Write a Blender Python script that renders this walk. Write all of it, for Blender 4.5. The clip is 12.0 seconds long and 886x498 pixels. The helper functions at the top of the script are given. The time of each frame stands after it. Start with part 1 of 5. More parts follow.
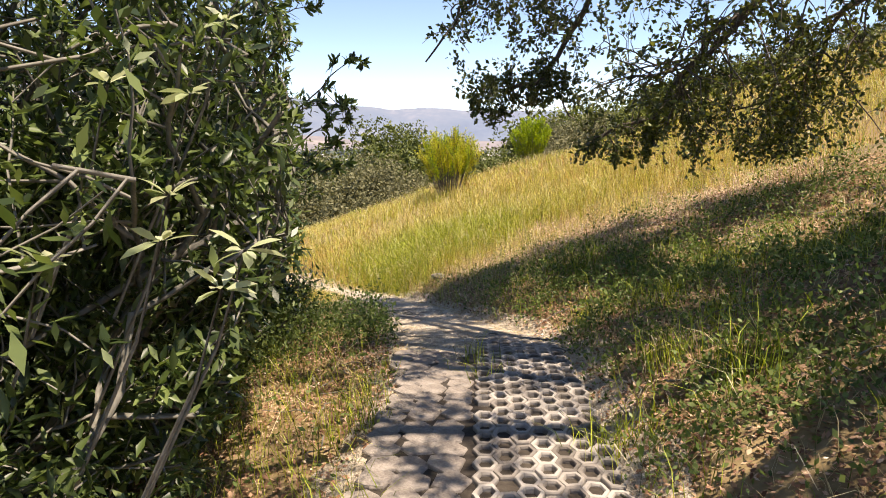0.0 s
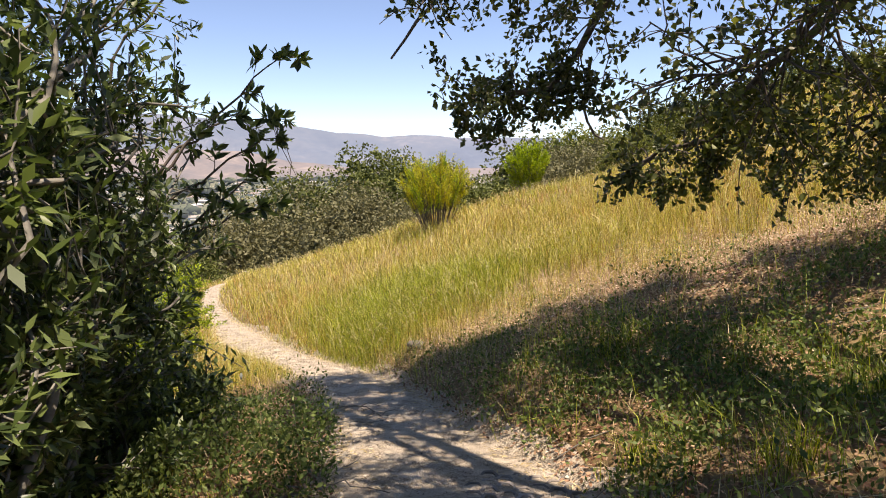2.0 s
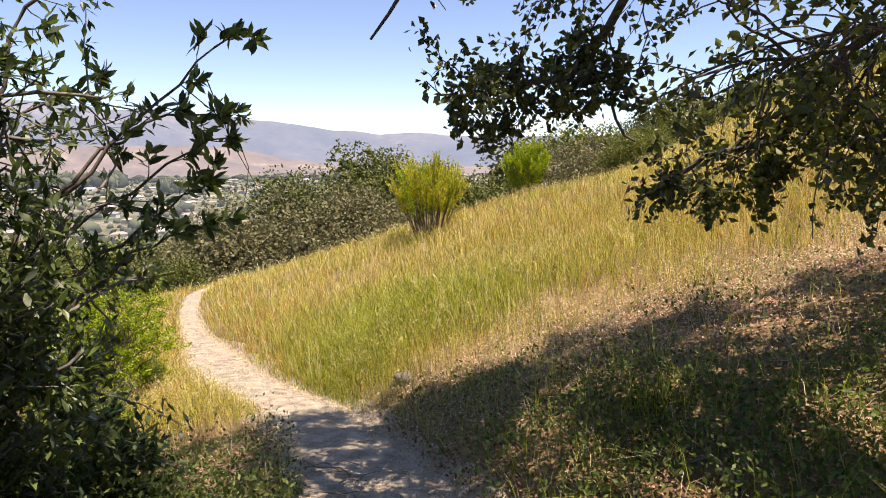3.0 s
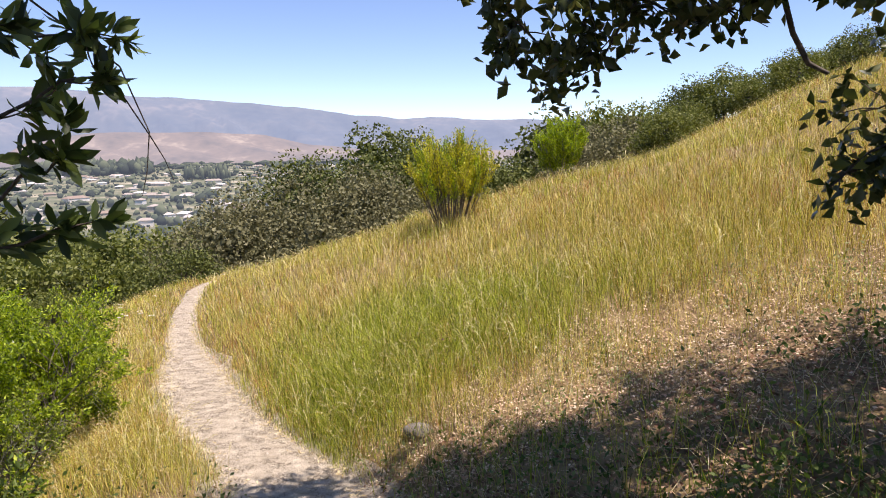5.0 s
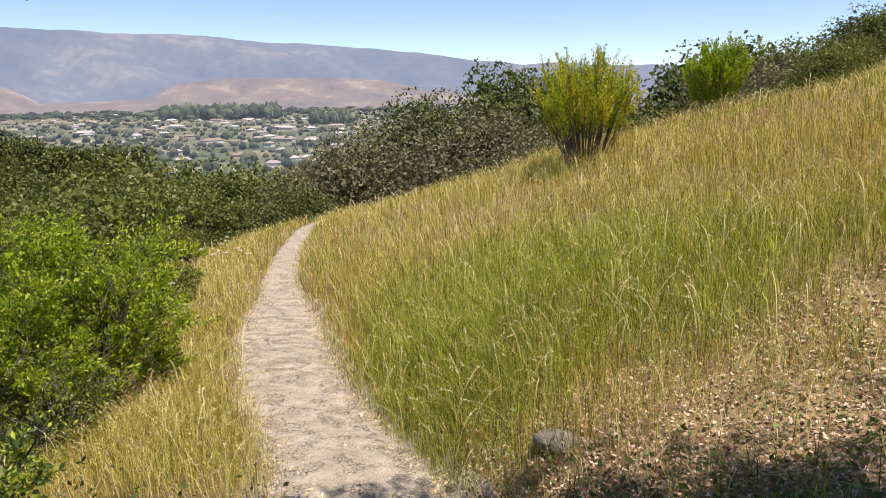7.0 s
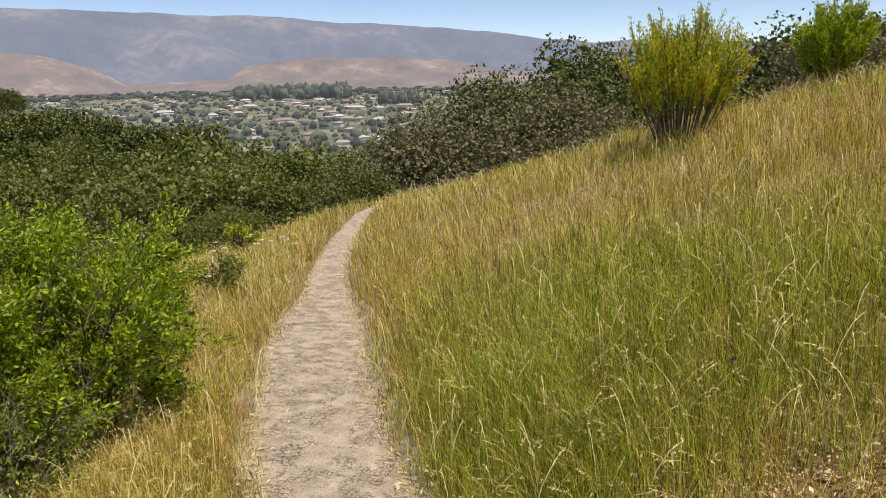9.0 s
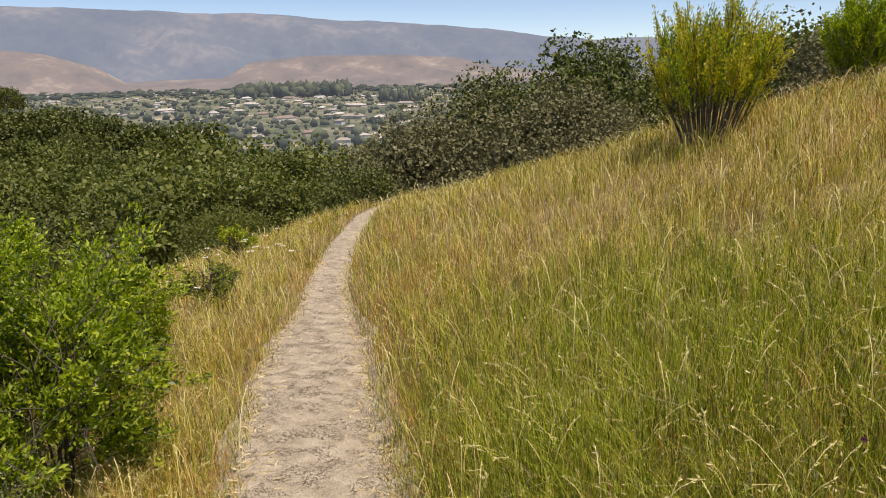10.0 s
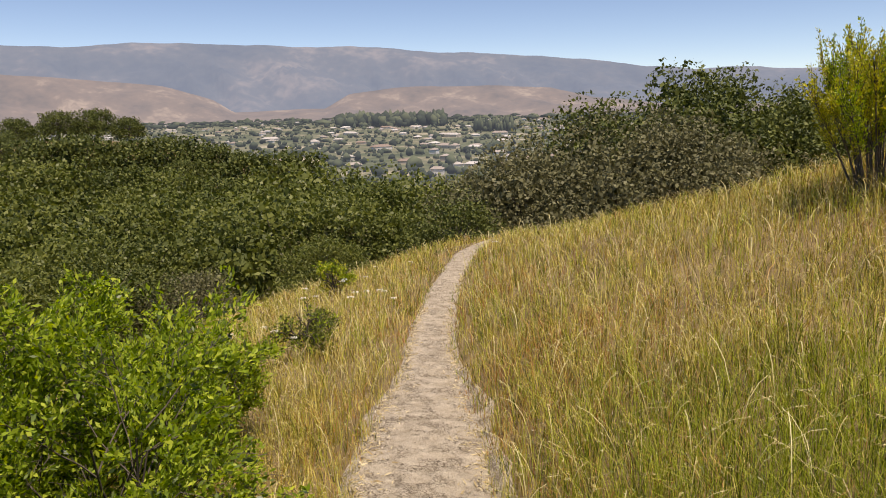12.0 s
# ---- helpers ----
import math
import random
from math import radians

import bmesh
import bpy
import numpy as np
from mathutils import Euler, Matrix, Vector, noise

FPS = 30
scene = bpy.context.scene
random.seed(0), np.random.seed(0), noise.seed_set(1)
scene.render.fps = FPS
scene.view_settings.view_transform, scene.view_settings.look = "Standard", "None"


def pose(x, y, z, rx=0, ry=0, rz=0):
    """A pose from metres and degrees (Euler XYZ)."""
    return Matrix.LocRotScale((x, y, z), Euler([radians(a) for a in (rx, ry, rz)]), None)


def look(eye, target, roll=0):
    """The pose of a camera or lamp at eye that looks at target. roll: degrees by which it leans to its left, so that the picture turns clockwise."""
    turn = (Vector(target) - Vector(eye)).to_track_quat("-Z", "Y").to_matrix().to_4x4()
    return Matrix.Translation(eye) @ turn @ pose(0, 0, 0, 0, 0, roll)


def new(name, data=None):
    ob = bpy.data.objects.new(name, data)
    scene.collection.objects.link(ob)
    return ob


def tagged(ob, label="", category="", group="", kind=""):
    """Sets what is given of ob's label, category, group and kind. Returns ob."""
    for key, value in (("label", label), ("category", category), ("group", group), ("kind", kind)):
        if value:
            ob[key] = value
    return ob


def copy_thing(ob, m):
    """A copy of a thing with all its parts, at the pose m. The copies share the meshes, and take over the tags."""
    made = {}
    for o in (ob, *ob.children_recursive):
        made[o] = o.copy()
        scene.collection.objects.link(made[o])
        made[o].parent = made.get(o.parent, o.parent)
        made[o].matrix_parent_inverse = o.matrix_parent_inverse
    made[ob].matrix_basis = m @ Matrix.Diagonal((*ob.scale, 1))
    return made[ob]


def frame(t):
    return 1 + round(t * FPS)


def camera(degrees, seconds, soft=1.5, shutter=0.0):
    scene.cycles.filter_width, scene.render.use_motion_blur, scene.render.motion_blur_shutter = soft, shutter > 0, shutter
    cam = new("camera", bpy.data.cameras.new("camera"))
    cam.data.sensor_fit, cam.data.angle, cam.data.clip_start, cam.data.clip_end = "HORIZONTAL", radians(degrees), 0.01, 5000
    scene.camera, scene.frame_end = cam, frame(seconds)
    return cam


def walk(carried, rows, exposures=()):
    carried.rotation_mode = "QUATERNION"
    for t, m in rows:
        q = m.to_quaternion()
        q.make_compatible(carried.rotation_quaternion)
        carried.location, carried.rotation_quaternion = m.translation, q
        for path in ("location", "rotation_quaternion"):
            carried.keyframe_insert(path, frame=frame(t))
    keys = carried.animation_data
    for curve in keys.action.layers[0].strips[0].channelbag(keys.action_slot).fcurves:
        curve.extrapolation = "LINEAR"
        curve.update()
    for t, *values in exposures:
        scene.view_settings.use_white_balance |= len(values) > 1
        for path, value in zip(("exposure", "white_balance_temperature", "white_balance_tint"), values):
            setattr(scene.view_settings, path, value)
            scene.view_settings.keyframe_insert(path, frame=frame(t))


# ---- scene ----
cam = camera(64.9, 12.0, soft=1.0)
PATH = [
    (0, (0.668, -0.058, 1.406), (0.522, 1.909, 1.079), -0.7),
    (0.5, (0.655, 0.461, 1.387), (0.509, 2.435, 1.102), -0.8),
    (1, (0.707, 0.981, 1.371), (0.566, 2.958, 1.108), -0.9),
    (1.5, (0.679, 1.517, 1.371), (0.548, 3.496, 1.114), -0.6),
    (2, (0.647, 2.038, 1.401), (0.525, 4.018, 1.148), -0.7),
    (2.5, (0.639, 2.524, 1.442), (0.527, 4.505, 1.189), -0.6),
    (3, (0.602, 3.009, 1.447), (0.496, 4.989, 1.188), -0.5),
    (3.2, (0.595, 3.197, 1.467), (0.488, 5.177, 1.2), -0.4),
    (4.8, (0.493, 4.544, 1.367), (0.34, 6.516, 1.069), -1.1),
    (5, (0.482, 4.705, 1.344), (0.31, 6.675, 1.042), -1.0),
    (5.5, (0.419, 5.111, 1.285), (0.137, 7.065, 0.969), -1.0),
    (6, (0.332, 5.437, 1.21), (-0.032, 7.373, 0.862), -0.8),
    (6.5, (0.281, 5.774, 1.114), (-0.144, 7.687, 0.716), -0.9),
    (7, (0.179, 6.094, 1.012), (-0.314, 7.981, 0.569), -0.7),
    (7.2, (0.122, 6.229, 0.98), (-0.396, 8.104, 0.515), -0.7),
    (8.8, (-0.1, 7.066, 0.928), (-0.767, 8.886, 0.433), -1.1),
    (9, (-0.123, 7.178, 0.907), (-0.793, 8.997, 0.412), -1.0),
    (9.5, (-0.229, 7.475, 0.882), (-0.901, 9.292, 0.385), -1.2),
    (10, (-0.41, 7.737, 0.869), (-1.082, 9.552, 0.368), -1.1),
    (10.5, (-0.55, 7.98, 0.877), (-1.231, 9.794, 0.378), -1.4),
    (11, (-0.673, 8.187, 0.87), (-1.378, 9.992, 0.376), -1.1),
    (11.5, (-0.826, 8.314, 0.888), (-1.634, 10.081, 0.412), -1.2),
    (12, (-0.94, 8.368, 0.905), (-1.855, 10.097, 0.489), -1.2),
]

walk(cam, [(t, look(eye, target, roll)) for t, eye, target, roll in PATH],
     [(0.0, 1.0, 7600, 18), (1.0, 0.84, 7700, 19), (2.0, 0.74, 7600, 20), (3.2, 0.80, 7600, 22), (5.0, 0.60, 6800, 22), (7.0, 0.38, 6800, 19), (9.0, 0.05, 7200, 16), (12.0, 0.03, 7500, 18)])

# ---- world, sun, exposure ----
SUN_DIR = Vector((0.30, -0.13, 0.95)).normalized()
world = bpy.data.worlds.new("sky")
scene.world = world
world.use_nodes = True
wn = world.node_tree.nodes
sky = wn.new("ShaderNodeTexSky")
sky.sky_type = "NISHITA"
sky.sun_disc = False
sky.sun_elevation = math.asin(SUN_DIR.z)
sky.sun_rotation = math.atan2(SUN_DIR.x, SUN_DIR.y)
sky.dust_density = 0.0
sky.air_density = 0.6
sky.ozone_density = 3.0
sky.altitude = 100
wn["Background"].inputs["Strength"].default_value = 0.142
world.node_tree.links.new(sky.outputs[0], wn["Background"].inputs["Color"])
sun_data = bpy.data.lights.new("sun", "SUN")
sun_data.energy = 5.0
sun_data.angle = radians(0.53)
sun_data.color = (1.0, 0.95, 0.86)
sun = new("sun", sun_data)
sun.matrix_world = look(SUN_DIR * 50, (0, 0, 0))

# ---- materials ----


def mat(name, colours, rough=0.7, scale=6.0, bump=0.0, fine=60.0, through_light=0.0, island=0.0, metallic=0.0,
        haze_glow=None, haze_strength=0.0, obj_random=False, spec=0.3, contrast=1.0, space="Object"):
    """A node material: a ramp of colours over noise at two scales, with per-island variation, relief, translucency and
    a haze glow.
    """
    m = bpy.data.materials.new(name)
    m.use_nodes = True
    nt = m.node_tree
    n, link = nt.nodes, nt.links.new
    b = n["Principled BSDF"]
    out = n["Material Output"]
    co = n.new("ShaderNodeTexCoord")
    nz = n.new("ShaderNodeTexNoise")
    nz.inputs["Scale"].default_value = scale
    nz.inputs["Detail"].default_value = 6
    nz.inputs["Roughness"].default_value = 0.62
    link(co.outputs[space], nz.inputs["Vector"])
    fz = n.new("ShaderNodeTexNoise")
    fz.inputs["Scale"].default_value = fine
    fz.inputs["Detail"].default_value = 4
    link(co.outputs[space], fz.inputs["Vector"])
    mixf = n.new("ShaderNodeMath")
    mixf.operation = "MULTIPLY_ADD"
    link(fz.outputs[0], mixf.inputs[0])
    mixf.inputs[1].default_value = 0.45
    add = n.new("ShaderNodeMath")
    add.operation = "MULTIPLY_ADD"
    link(nz.outputs[0], add.inputs[0])
    add.inputs[1].default_value = 0.9 * contrast
    add.inputs[2].default_value = -0.18 - 0.45 * (contrast - 1)
    link(add.outputs[0], mixf.inputs[2])
    drive = mixf.outputs[0]
    if island or obj_random:
        src = n.new("ShaderNodeObjectInfo").outputs["Random"] if obj_random else n.new("ShaderNodeNewGeometry").outputs["Random Per Island"]
        mx = n.new("ShaderNodeMix")
        mx.inputs[0].default_value = island or 0.6
        link(drive, mx.inputs[2])
        link(src, mx.inputs[3])
        drive = mx.outputs[0]
    ramp = n.new("ShaderNodeValToRGB")
    el = ramp.color_ramp.elements
    for i, c in enumerate(colours):
        pos = 0.2 + 0.6 * i / max(1, len(colours) - 1)
        e = el[i] if i < 2 else el.new(pos)
        e.position = pos
        e.color = (*c, 1)
    link(drive, ramp.inputs[0])
    link(ramp.outputs[0], b.inputs["Base Color"])
    b.inputs["Roughness"].default_value = rough
    b.inputs["Metallic"].default_value = metallic
    b.inputs["Specular IOR Level"].default_value = spec
    if bump:
        bp = n.new("ShaderNodeBump")
        bp.inputs["Strength"].default_value = 0.9
        bp.inputs["Distance"].default_value = bump
        link(mixf.outputs[0], bp.inputs["Height"])
        link(bp.outputs[0], b.inputs["Normal"])
    last = b.outputs[0]
    if through_light:
        tr = n.new("ShaderNodeBsdfTranslucent")
        hs = n.new("ShaderNodeHueSaturation")
        hs.inputs["Saturation"].default_value = 1.15
        hs.inputs["Value"].default_value = 1.5
        link(ramp.outputs[0], hs.inputs["Color"])
        link(hs.outputs[0], tr.inputs[0])
        ms = n.new("ShaderNodeMixShader")
        ms.inputs[0].default_value = through_light
        link(last, ms.inputs[1])
        link(tr.outputs[0], ms.inputs[2])
        last = ms.outputs[0]
    if haze_glow:
        em = n.new("ShaderNodeEmission")
        em.inputs[0].default_value = (*haze_glow, 1)
        em.inputs[1].default_value = haze_strength
        ad = n.new("ShaderNodeAddShader")
        link(last, ad.inputs[0])
        link(em.outputs[0], ad.inputs[1])
        last = ad.outputs[0]
    link(last, out.inputs["Surface"])
    return m


SOIL = mat("hill_soil", [(0.10, 0.068, 0.03), (0.21, 0.15, 0.07), (0.33, 0.245, 0.125)], 0.95, 1.3, 0.02, 30, contrast=1.3)
DIRT = mat("trail_dirt", [(0.36, 0.295, 0.21), (0.56, 0.475, 0.36), (0.74, 0.65, 0.51)], 0.95, 9.0, 0.07, 110, contrast=1.15)
def crackle(m, scale, depth, share, dark):
    """Breaks a surface into small clods with worn, darker seams between them."""
    nt = m.node_tree
    n, link = nt.nodes, nt.links.new
    b = n["Principled BSDF"]
    co = n.new("ShaderNodeTexCoord")
    wob = n.new("ShaderNodeTexNoise")
    wob.inputs["Scale"].default_value = scale * 0.9
    wob.inputs["Detail"].default_value = 5
    link(co.outputs["Object"], wob.inputs["Vector"])
    mx = n.new("ShaderNodeVectorMath")
    mx.operation = "MULTIPLY_ADD"
    link(wob.outputs["Color"], mx.inputs[0])
    mx.inputs[1].default_value = (2.2 / scale,) * 3
    link(co.outputs["Object"], mx.inputs[2])
    vor = n.new("ShaderNodeTexVoronoi")
    vor.feature = "DISTANCE_TO_EDGE"
    vor.inputs["Scale"].default_value = scale
    link(mx.outputs[0], vor.inputs["Vector"])
    patch = n.new("ShaderNodeTexNoise")
    patch.inputs["Scale"].default_value = scale * 0.22
    patch.inputs["Detail"].default_value = 3
    link(co.outputs["Object"], patch.inputs["Vector"])
    seam = n.new("ShaderNodeMapRange")
    seam.inputs[1].default_value = 0.0
    seam.inputs[2].default_value = 0.09
    seam.inputs[3].default_value = 1.0
    seam.inputs[4].default_value = 0.0
    link(vor.outputs["Distance"], seam.inputs[0])
    where = n.new("ShaderNodeMapRange")
    where.inputs[1].default_value = share
    where.inputs[2].default_value = share + 0.12
    link(patch.outputs[0], where.inputs[0])
    fac = n.new("ShaderNodeMath")
    fac.operation = "MULTIPLY"
    link(seam.outputs[0], fac.inputs[0])
    link(where.outputs[0], fac.inputs[1])
    old = b.inputs["Base Color"].links[0].from_socket
    mixc = n.new("ShaderNodeMix")
    mixc.data_type = "RGBA"
    link(fac.outputs[0], mixc.inputs[0])
    link(old, mixc.inputs[6])
    mixc.inputs[7].default_value = (*dark, 1)
    link(mixc.outputs[2], b.inputs["Base Color"])
    bp = n.new("ShaderNodeBump")
    bp.invert = True
    bp.inputs["Distance"].default_value = depth
    link(fac.outputs[0], bp.inputs["Height"])
    link(b.inputs["Normal"].links[0].from_socket, bp.inputs["Normal"])
    link(bp.outputs[0], b.inputs["Normal"])


crackle(DIRT, 34.0, 0.012, 0.46, (0.27, 0.205, 0.145))
CRUST = mat("cracked_crust", [(0.15, 0.125, 0.105), (0.25, 0.215, 0.18), (0.36, 0.32, 0.275)], 0.9, 9.0, 0.012, 70, contrast=1.3)
CONCRETE = mat("worn_concrete", [(0.15, 0.13, 0.11), (0.28, 0.25, 0.215), (0.40, 0.365, 0.32)], 0.9, 14.0, 0.006, 80, obj_random=True)
GOLD = mat("golden_grass", [(0.15, 0.105, 0.013), (0.465, 0.375, 0.06), (0.81, 0.69, 0.225)], 0.6, 0.9, 0, 6, 0.2, 0.85)
RUST = mat("rusty_grass", [(0.24, 0.1, 0.03), (0.46, 0.22, 0.065), (0.66, 0.38, 0.14)], 0.6, 0.5, 0, 4, 0.15, 0.7)
GREEN = mat("green_grass", [(0.055, 0.08, 0.006), (0.25, 0.31, 0.02), (0.54, 0.57, 0.085)], 0.5, 0.6, 0, 4, 0.22, 0.8)
OAT = mat("oat_straw", [(0.40, 0.33, 0.12), (0.58, 0.51, 0.22), (0.76, 0.69, 0.38)], 0.6, 0.5, 0, 4, 0.12, 0.7)
PALE = mat("straw", [(0.40, 0.30, 0.14), (0.57, 0.46, 0.25), (0.74, 0.64, 0.42)], 0.6, 0.5, 0, 4, 0.15, 0.7)
WEED = mat("weed_leaf", [(0.045, 0.075, 0.018), (0.11, 0.16, 0.04), (0.23, 0.28, 0.09)], 0.5, 1.0, 0, 6, 0.35, 0.6)
PALE_WEED = mat("pale_weed", [(0.13, 0.16, 0.05), (0.27, 0.31, 0.12), (0.45, 0.47, 0.24)], 0.55, 1.2, 0, 6, 0.3, 0.6)
PEBBLE = mat("pebble", [(0.14, 0.115, 0.085), (0.36, 0.30, 0.23), (0.60, 0.53, 0.43)], 0.9, 9.0, 0, 60, 0, 0.9)
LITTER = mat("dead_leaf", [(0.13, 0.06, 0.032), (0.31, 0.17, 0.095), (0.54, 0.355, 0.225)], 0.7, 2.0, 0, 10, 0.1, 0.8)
PALE_LITTER = mat("pale_dead_leaf", [(0.26, 0.15, 0.09), (0.54, 0.38, 0.25), (0.8, 0.66, 0.49)], 0.7, 2.0, 0, 10, 0.15, 0.8)
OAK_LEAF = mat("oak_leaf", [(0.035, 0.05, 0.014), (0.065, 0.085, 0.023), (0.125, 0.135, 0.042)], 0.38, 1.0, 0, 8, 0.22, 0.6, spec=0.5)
OAK_LIT = mat("oak_leaf_olive_lit", [(0.06, 0.08, 0.017), (0.135, 0.155, 0.032), (0.22, 0.235, 0.058)], 0.5, 1.0, 0, 8, 0.25, 0.5)
BAY_LEAF = mat("bay_leaf", [(0.025, 0.044, 0.012), (0.07, 0.105, 0.027), (0.16, 0.21, 0.065)], 0.42, 1.0, 0, 8, 0.3, 0.75, spec=0.5)
YOUNG_LIT_LEAF = mat("young_lit_leaf", [(0.24, 0.29, 0.13), (0.37, 0.41, 0.22), (0.52, 0.55, 0.35)], 0.4, 3.0, 0, 10, 0.3, 0.6, spec=0.5)
LIME_LEAF = mat("lime_leaf", [(0.10, 0.16, 0.01), (0.27, 0.37, 0.026), (0.50, 0.56, 0.07)], 0.5, 1.2, 0, 8, 0.4, 0.65)
YELLOW_LEAF = mat("yellow_leaf", [(0.26, 0.30, 0.028), (0.49, 0.47, 0.045), (0.68, 0.61, 0.09)], 0.5, 1.3, 0, 8, 0.35, 0.6)
GREY_LEAF = mat("grey_green_leaf", [(0.08, 0.08, 0.037), (0.155, 0.15, 0.07), (0.25, 0.238, 0.12)], 0.6, 0.6, 0, 5, 0.2, 0.45)
TREE_LEAF = mat("far_oak_leaf", [(0.035, 0.05, 0.011), (0.095, 0.116, 0.025), (0.18, 0.195, 0.046)], 0.6, 0.4, 0, 4, 0.15, 0.45)
BARK = mat("bark", [(0.05, 0.042, 0.034), (0.11, 0.092, 0.075), (0.20, 0.17, 0.14)], 0.9, 14, 0.006, 60)
PALE_BARK = mat("lichen_bark", [(0.10, 0.095, 0.075), (0.19, 0.18, 0.15), (0.30, 0.29, 0.25)], 0.9, 10, 0.004, 50)
MOSS = mat("hanging_lichen", [(0.16, 0.17, 0.12), (0.25, 0.26, 0.19), (0.35, 0.36, 0.27)], 0.9, 3, 0, 20, 0.3, 0.5)
# far hills and valley glow blue-grey: distance haze put into their materials
RIDGE = mat("far_ridge", [(0.035, 0.045, 0.05), (0.05, 0.06, 0.06), (0.07, 0.075, 0.07), (0.14, 0.125, 0.105)], 1.0, 0.0022, 0, 0.02, haze_glow=(0.29, 0.37, 0.58), haze_strength=0.48, contrast=1.5)
FOOTHILL = mat("dry_foothill", [(0.05, 0.045, 0.035), (0.085, 0.068, 0.05), (0.115, 0.088, 0.063), (0.22, 0.175, 0.125)], 1.0, 0.006, 0, 0.04, haze_glow=(0.355, 0.37, 0.47), haze_strength=0.44, contrast=1.6)
VALLEY = mat("valley_floor", [(0.045, 0.06, 0.03), (0.09, 0.105, 0.055), (0.17, 0.16, 0.10), (0.42, 0.37, 0.27)], 1.0, 0.012, 0, 0.08, haze_glow=(0.34, 0.38, 0.46), haze_strength=0.13, contrast=1.8)
VALLEY_TREE = mat("valley_tree", [(0.02, 0.028, 0.018), (0.045, 0.06, 0.034), (0.10, 0.115, 0.06)], 0.9, 0.05, 0, 0.5, island=0.7, haze_glow=(0.3, 0.36, 0.50), haze_strength=0.13)
DARK_SOIL = mat("dark_bed_soil", [(0.025, 0.02, 0.015), (0.05, 0.04, 0.03), (0.09, 0.075, 0.055)], 0.95, 6, 0.01, 40)
PETAL = mat("white_petal", [(0.7, 0.69, 0.62), (0.78, 0.77, 0.7), (0.84, 0.83, 0.78)], 0.6, 5, 0, 20, 0.3)
PURPLE = mat("purple_petal", [(0.12, 0.03, 0.10), (0.22, 0.06, 0.19), (0.32, 0.12, 0.28)], 0.6, 5, 0, 20, 0.2)
WALLS = mat("house_wall", [(0.45, 0.40, 0.34), (0.60, 0.56, 0.50), (0.75, 0.73, 0.70)], 0.8, 0.1, 0, 1, obj_random=True)
ROOFS = mat("house_roof", [(0.26, 0.2, 0.17), (0.36, 0.32, 0.29), (0.56, 0.54, 0.52)], 0.8, 0.1, 0, 1, obj_random=True)

# ---- the lie of the land ----
TRAIL_Y = [-40, -6, 0, 3.5, 4.6, 5.4, 6.0, 6.4, 8.0, 8.8, 9.8, 11.4, 12.4, 12.8, 14.2, 16.7, 18.0, 20.7, 22.4, 24.2, 60]
TRAIL_X = [0.7, 0.66, 0.66, 0.65, 0.62, 0.50, 0.27, 0.12, -0.42, -0.92, -1.75, -2.7, -3.22, -3.4, -4.2, -5.37, -5.9, -6.95, -7.3, -7.7, -7.9]
TRAIL_W = [0.5, 0.5, 0.5, 0.53, 0.58, 0.62, 0.5, 0.42, 0.36, 0.35, 0.33, 0.36, 0.33, 0.23, 0.19, 0.17, 0.17, 0.17, 0.17, 0.17, 0.17]
LEVEL_Y = [-40, -6, 0, 3.56, 6.4, 8.5, 10.6, 12.5, 18, 24, 40]
LEVEL_Z = [0.3, 0.1, 0.03, 0.0, -0.45, -0.72, -1.05, -1.35, -2.0, -2.6, -2.9]
_yy = np.linspace(-40, 60, 2001)


def _soft(keys, vals, width=0.5):
    v = np.interp(_yy, keys, vals)
    k = np.exp(-0.5 * (np.arange(-60, 61) * 0.05 / width) ** 2)
    return np.convolve(np.pad(v, 60, mode="edge"), k / k.sum(), "valid")


_tx, _tz, _tw = _soft(TRAIL_Y, TRAIL_X), _soft(LEVEL_Y, LEVEL_Z, 0.7), _soft(TRAIL_Y, TRAIL_W, 0.25)
_tc = 1 / np.sqrt(1 + np.gradient(_tx, _yy) ** 2)
CREST_X = [-60, -12, -8, -5, -2, 1, 4, 8, 60]
CREST_Y = [16.7, 20.7, 22.4, 17.6, 15.9, 15.4, 13.0, 16.3, 16.3]


def lumps(x, y):
    return (0.035 * np.sin(1.9 * x + 0.7 * y) * np.sin(1.3 * y - 0.6 * x) + 0.02 * np.sin(4.1 * x - 1.7 * y + 1) * np.sin(3.3 * y + 2.2 * x))


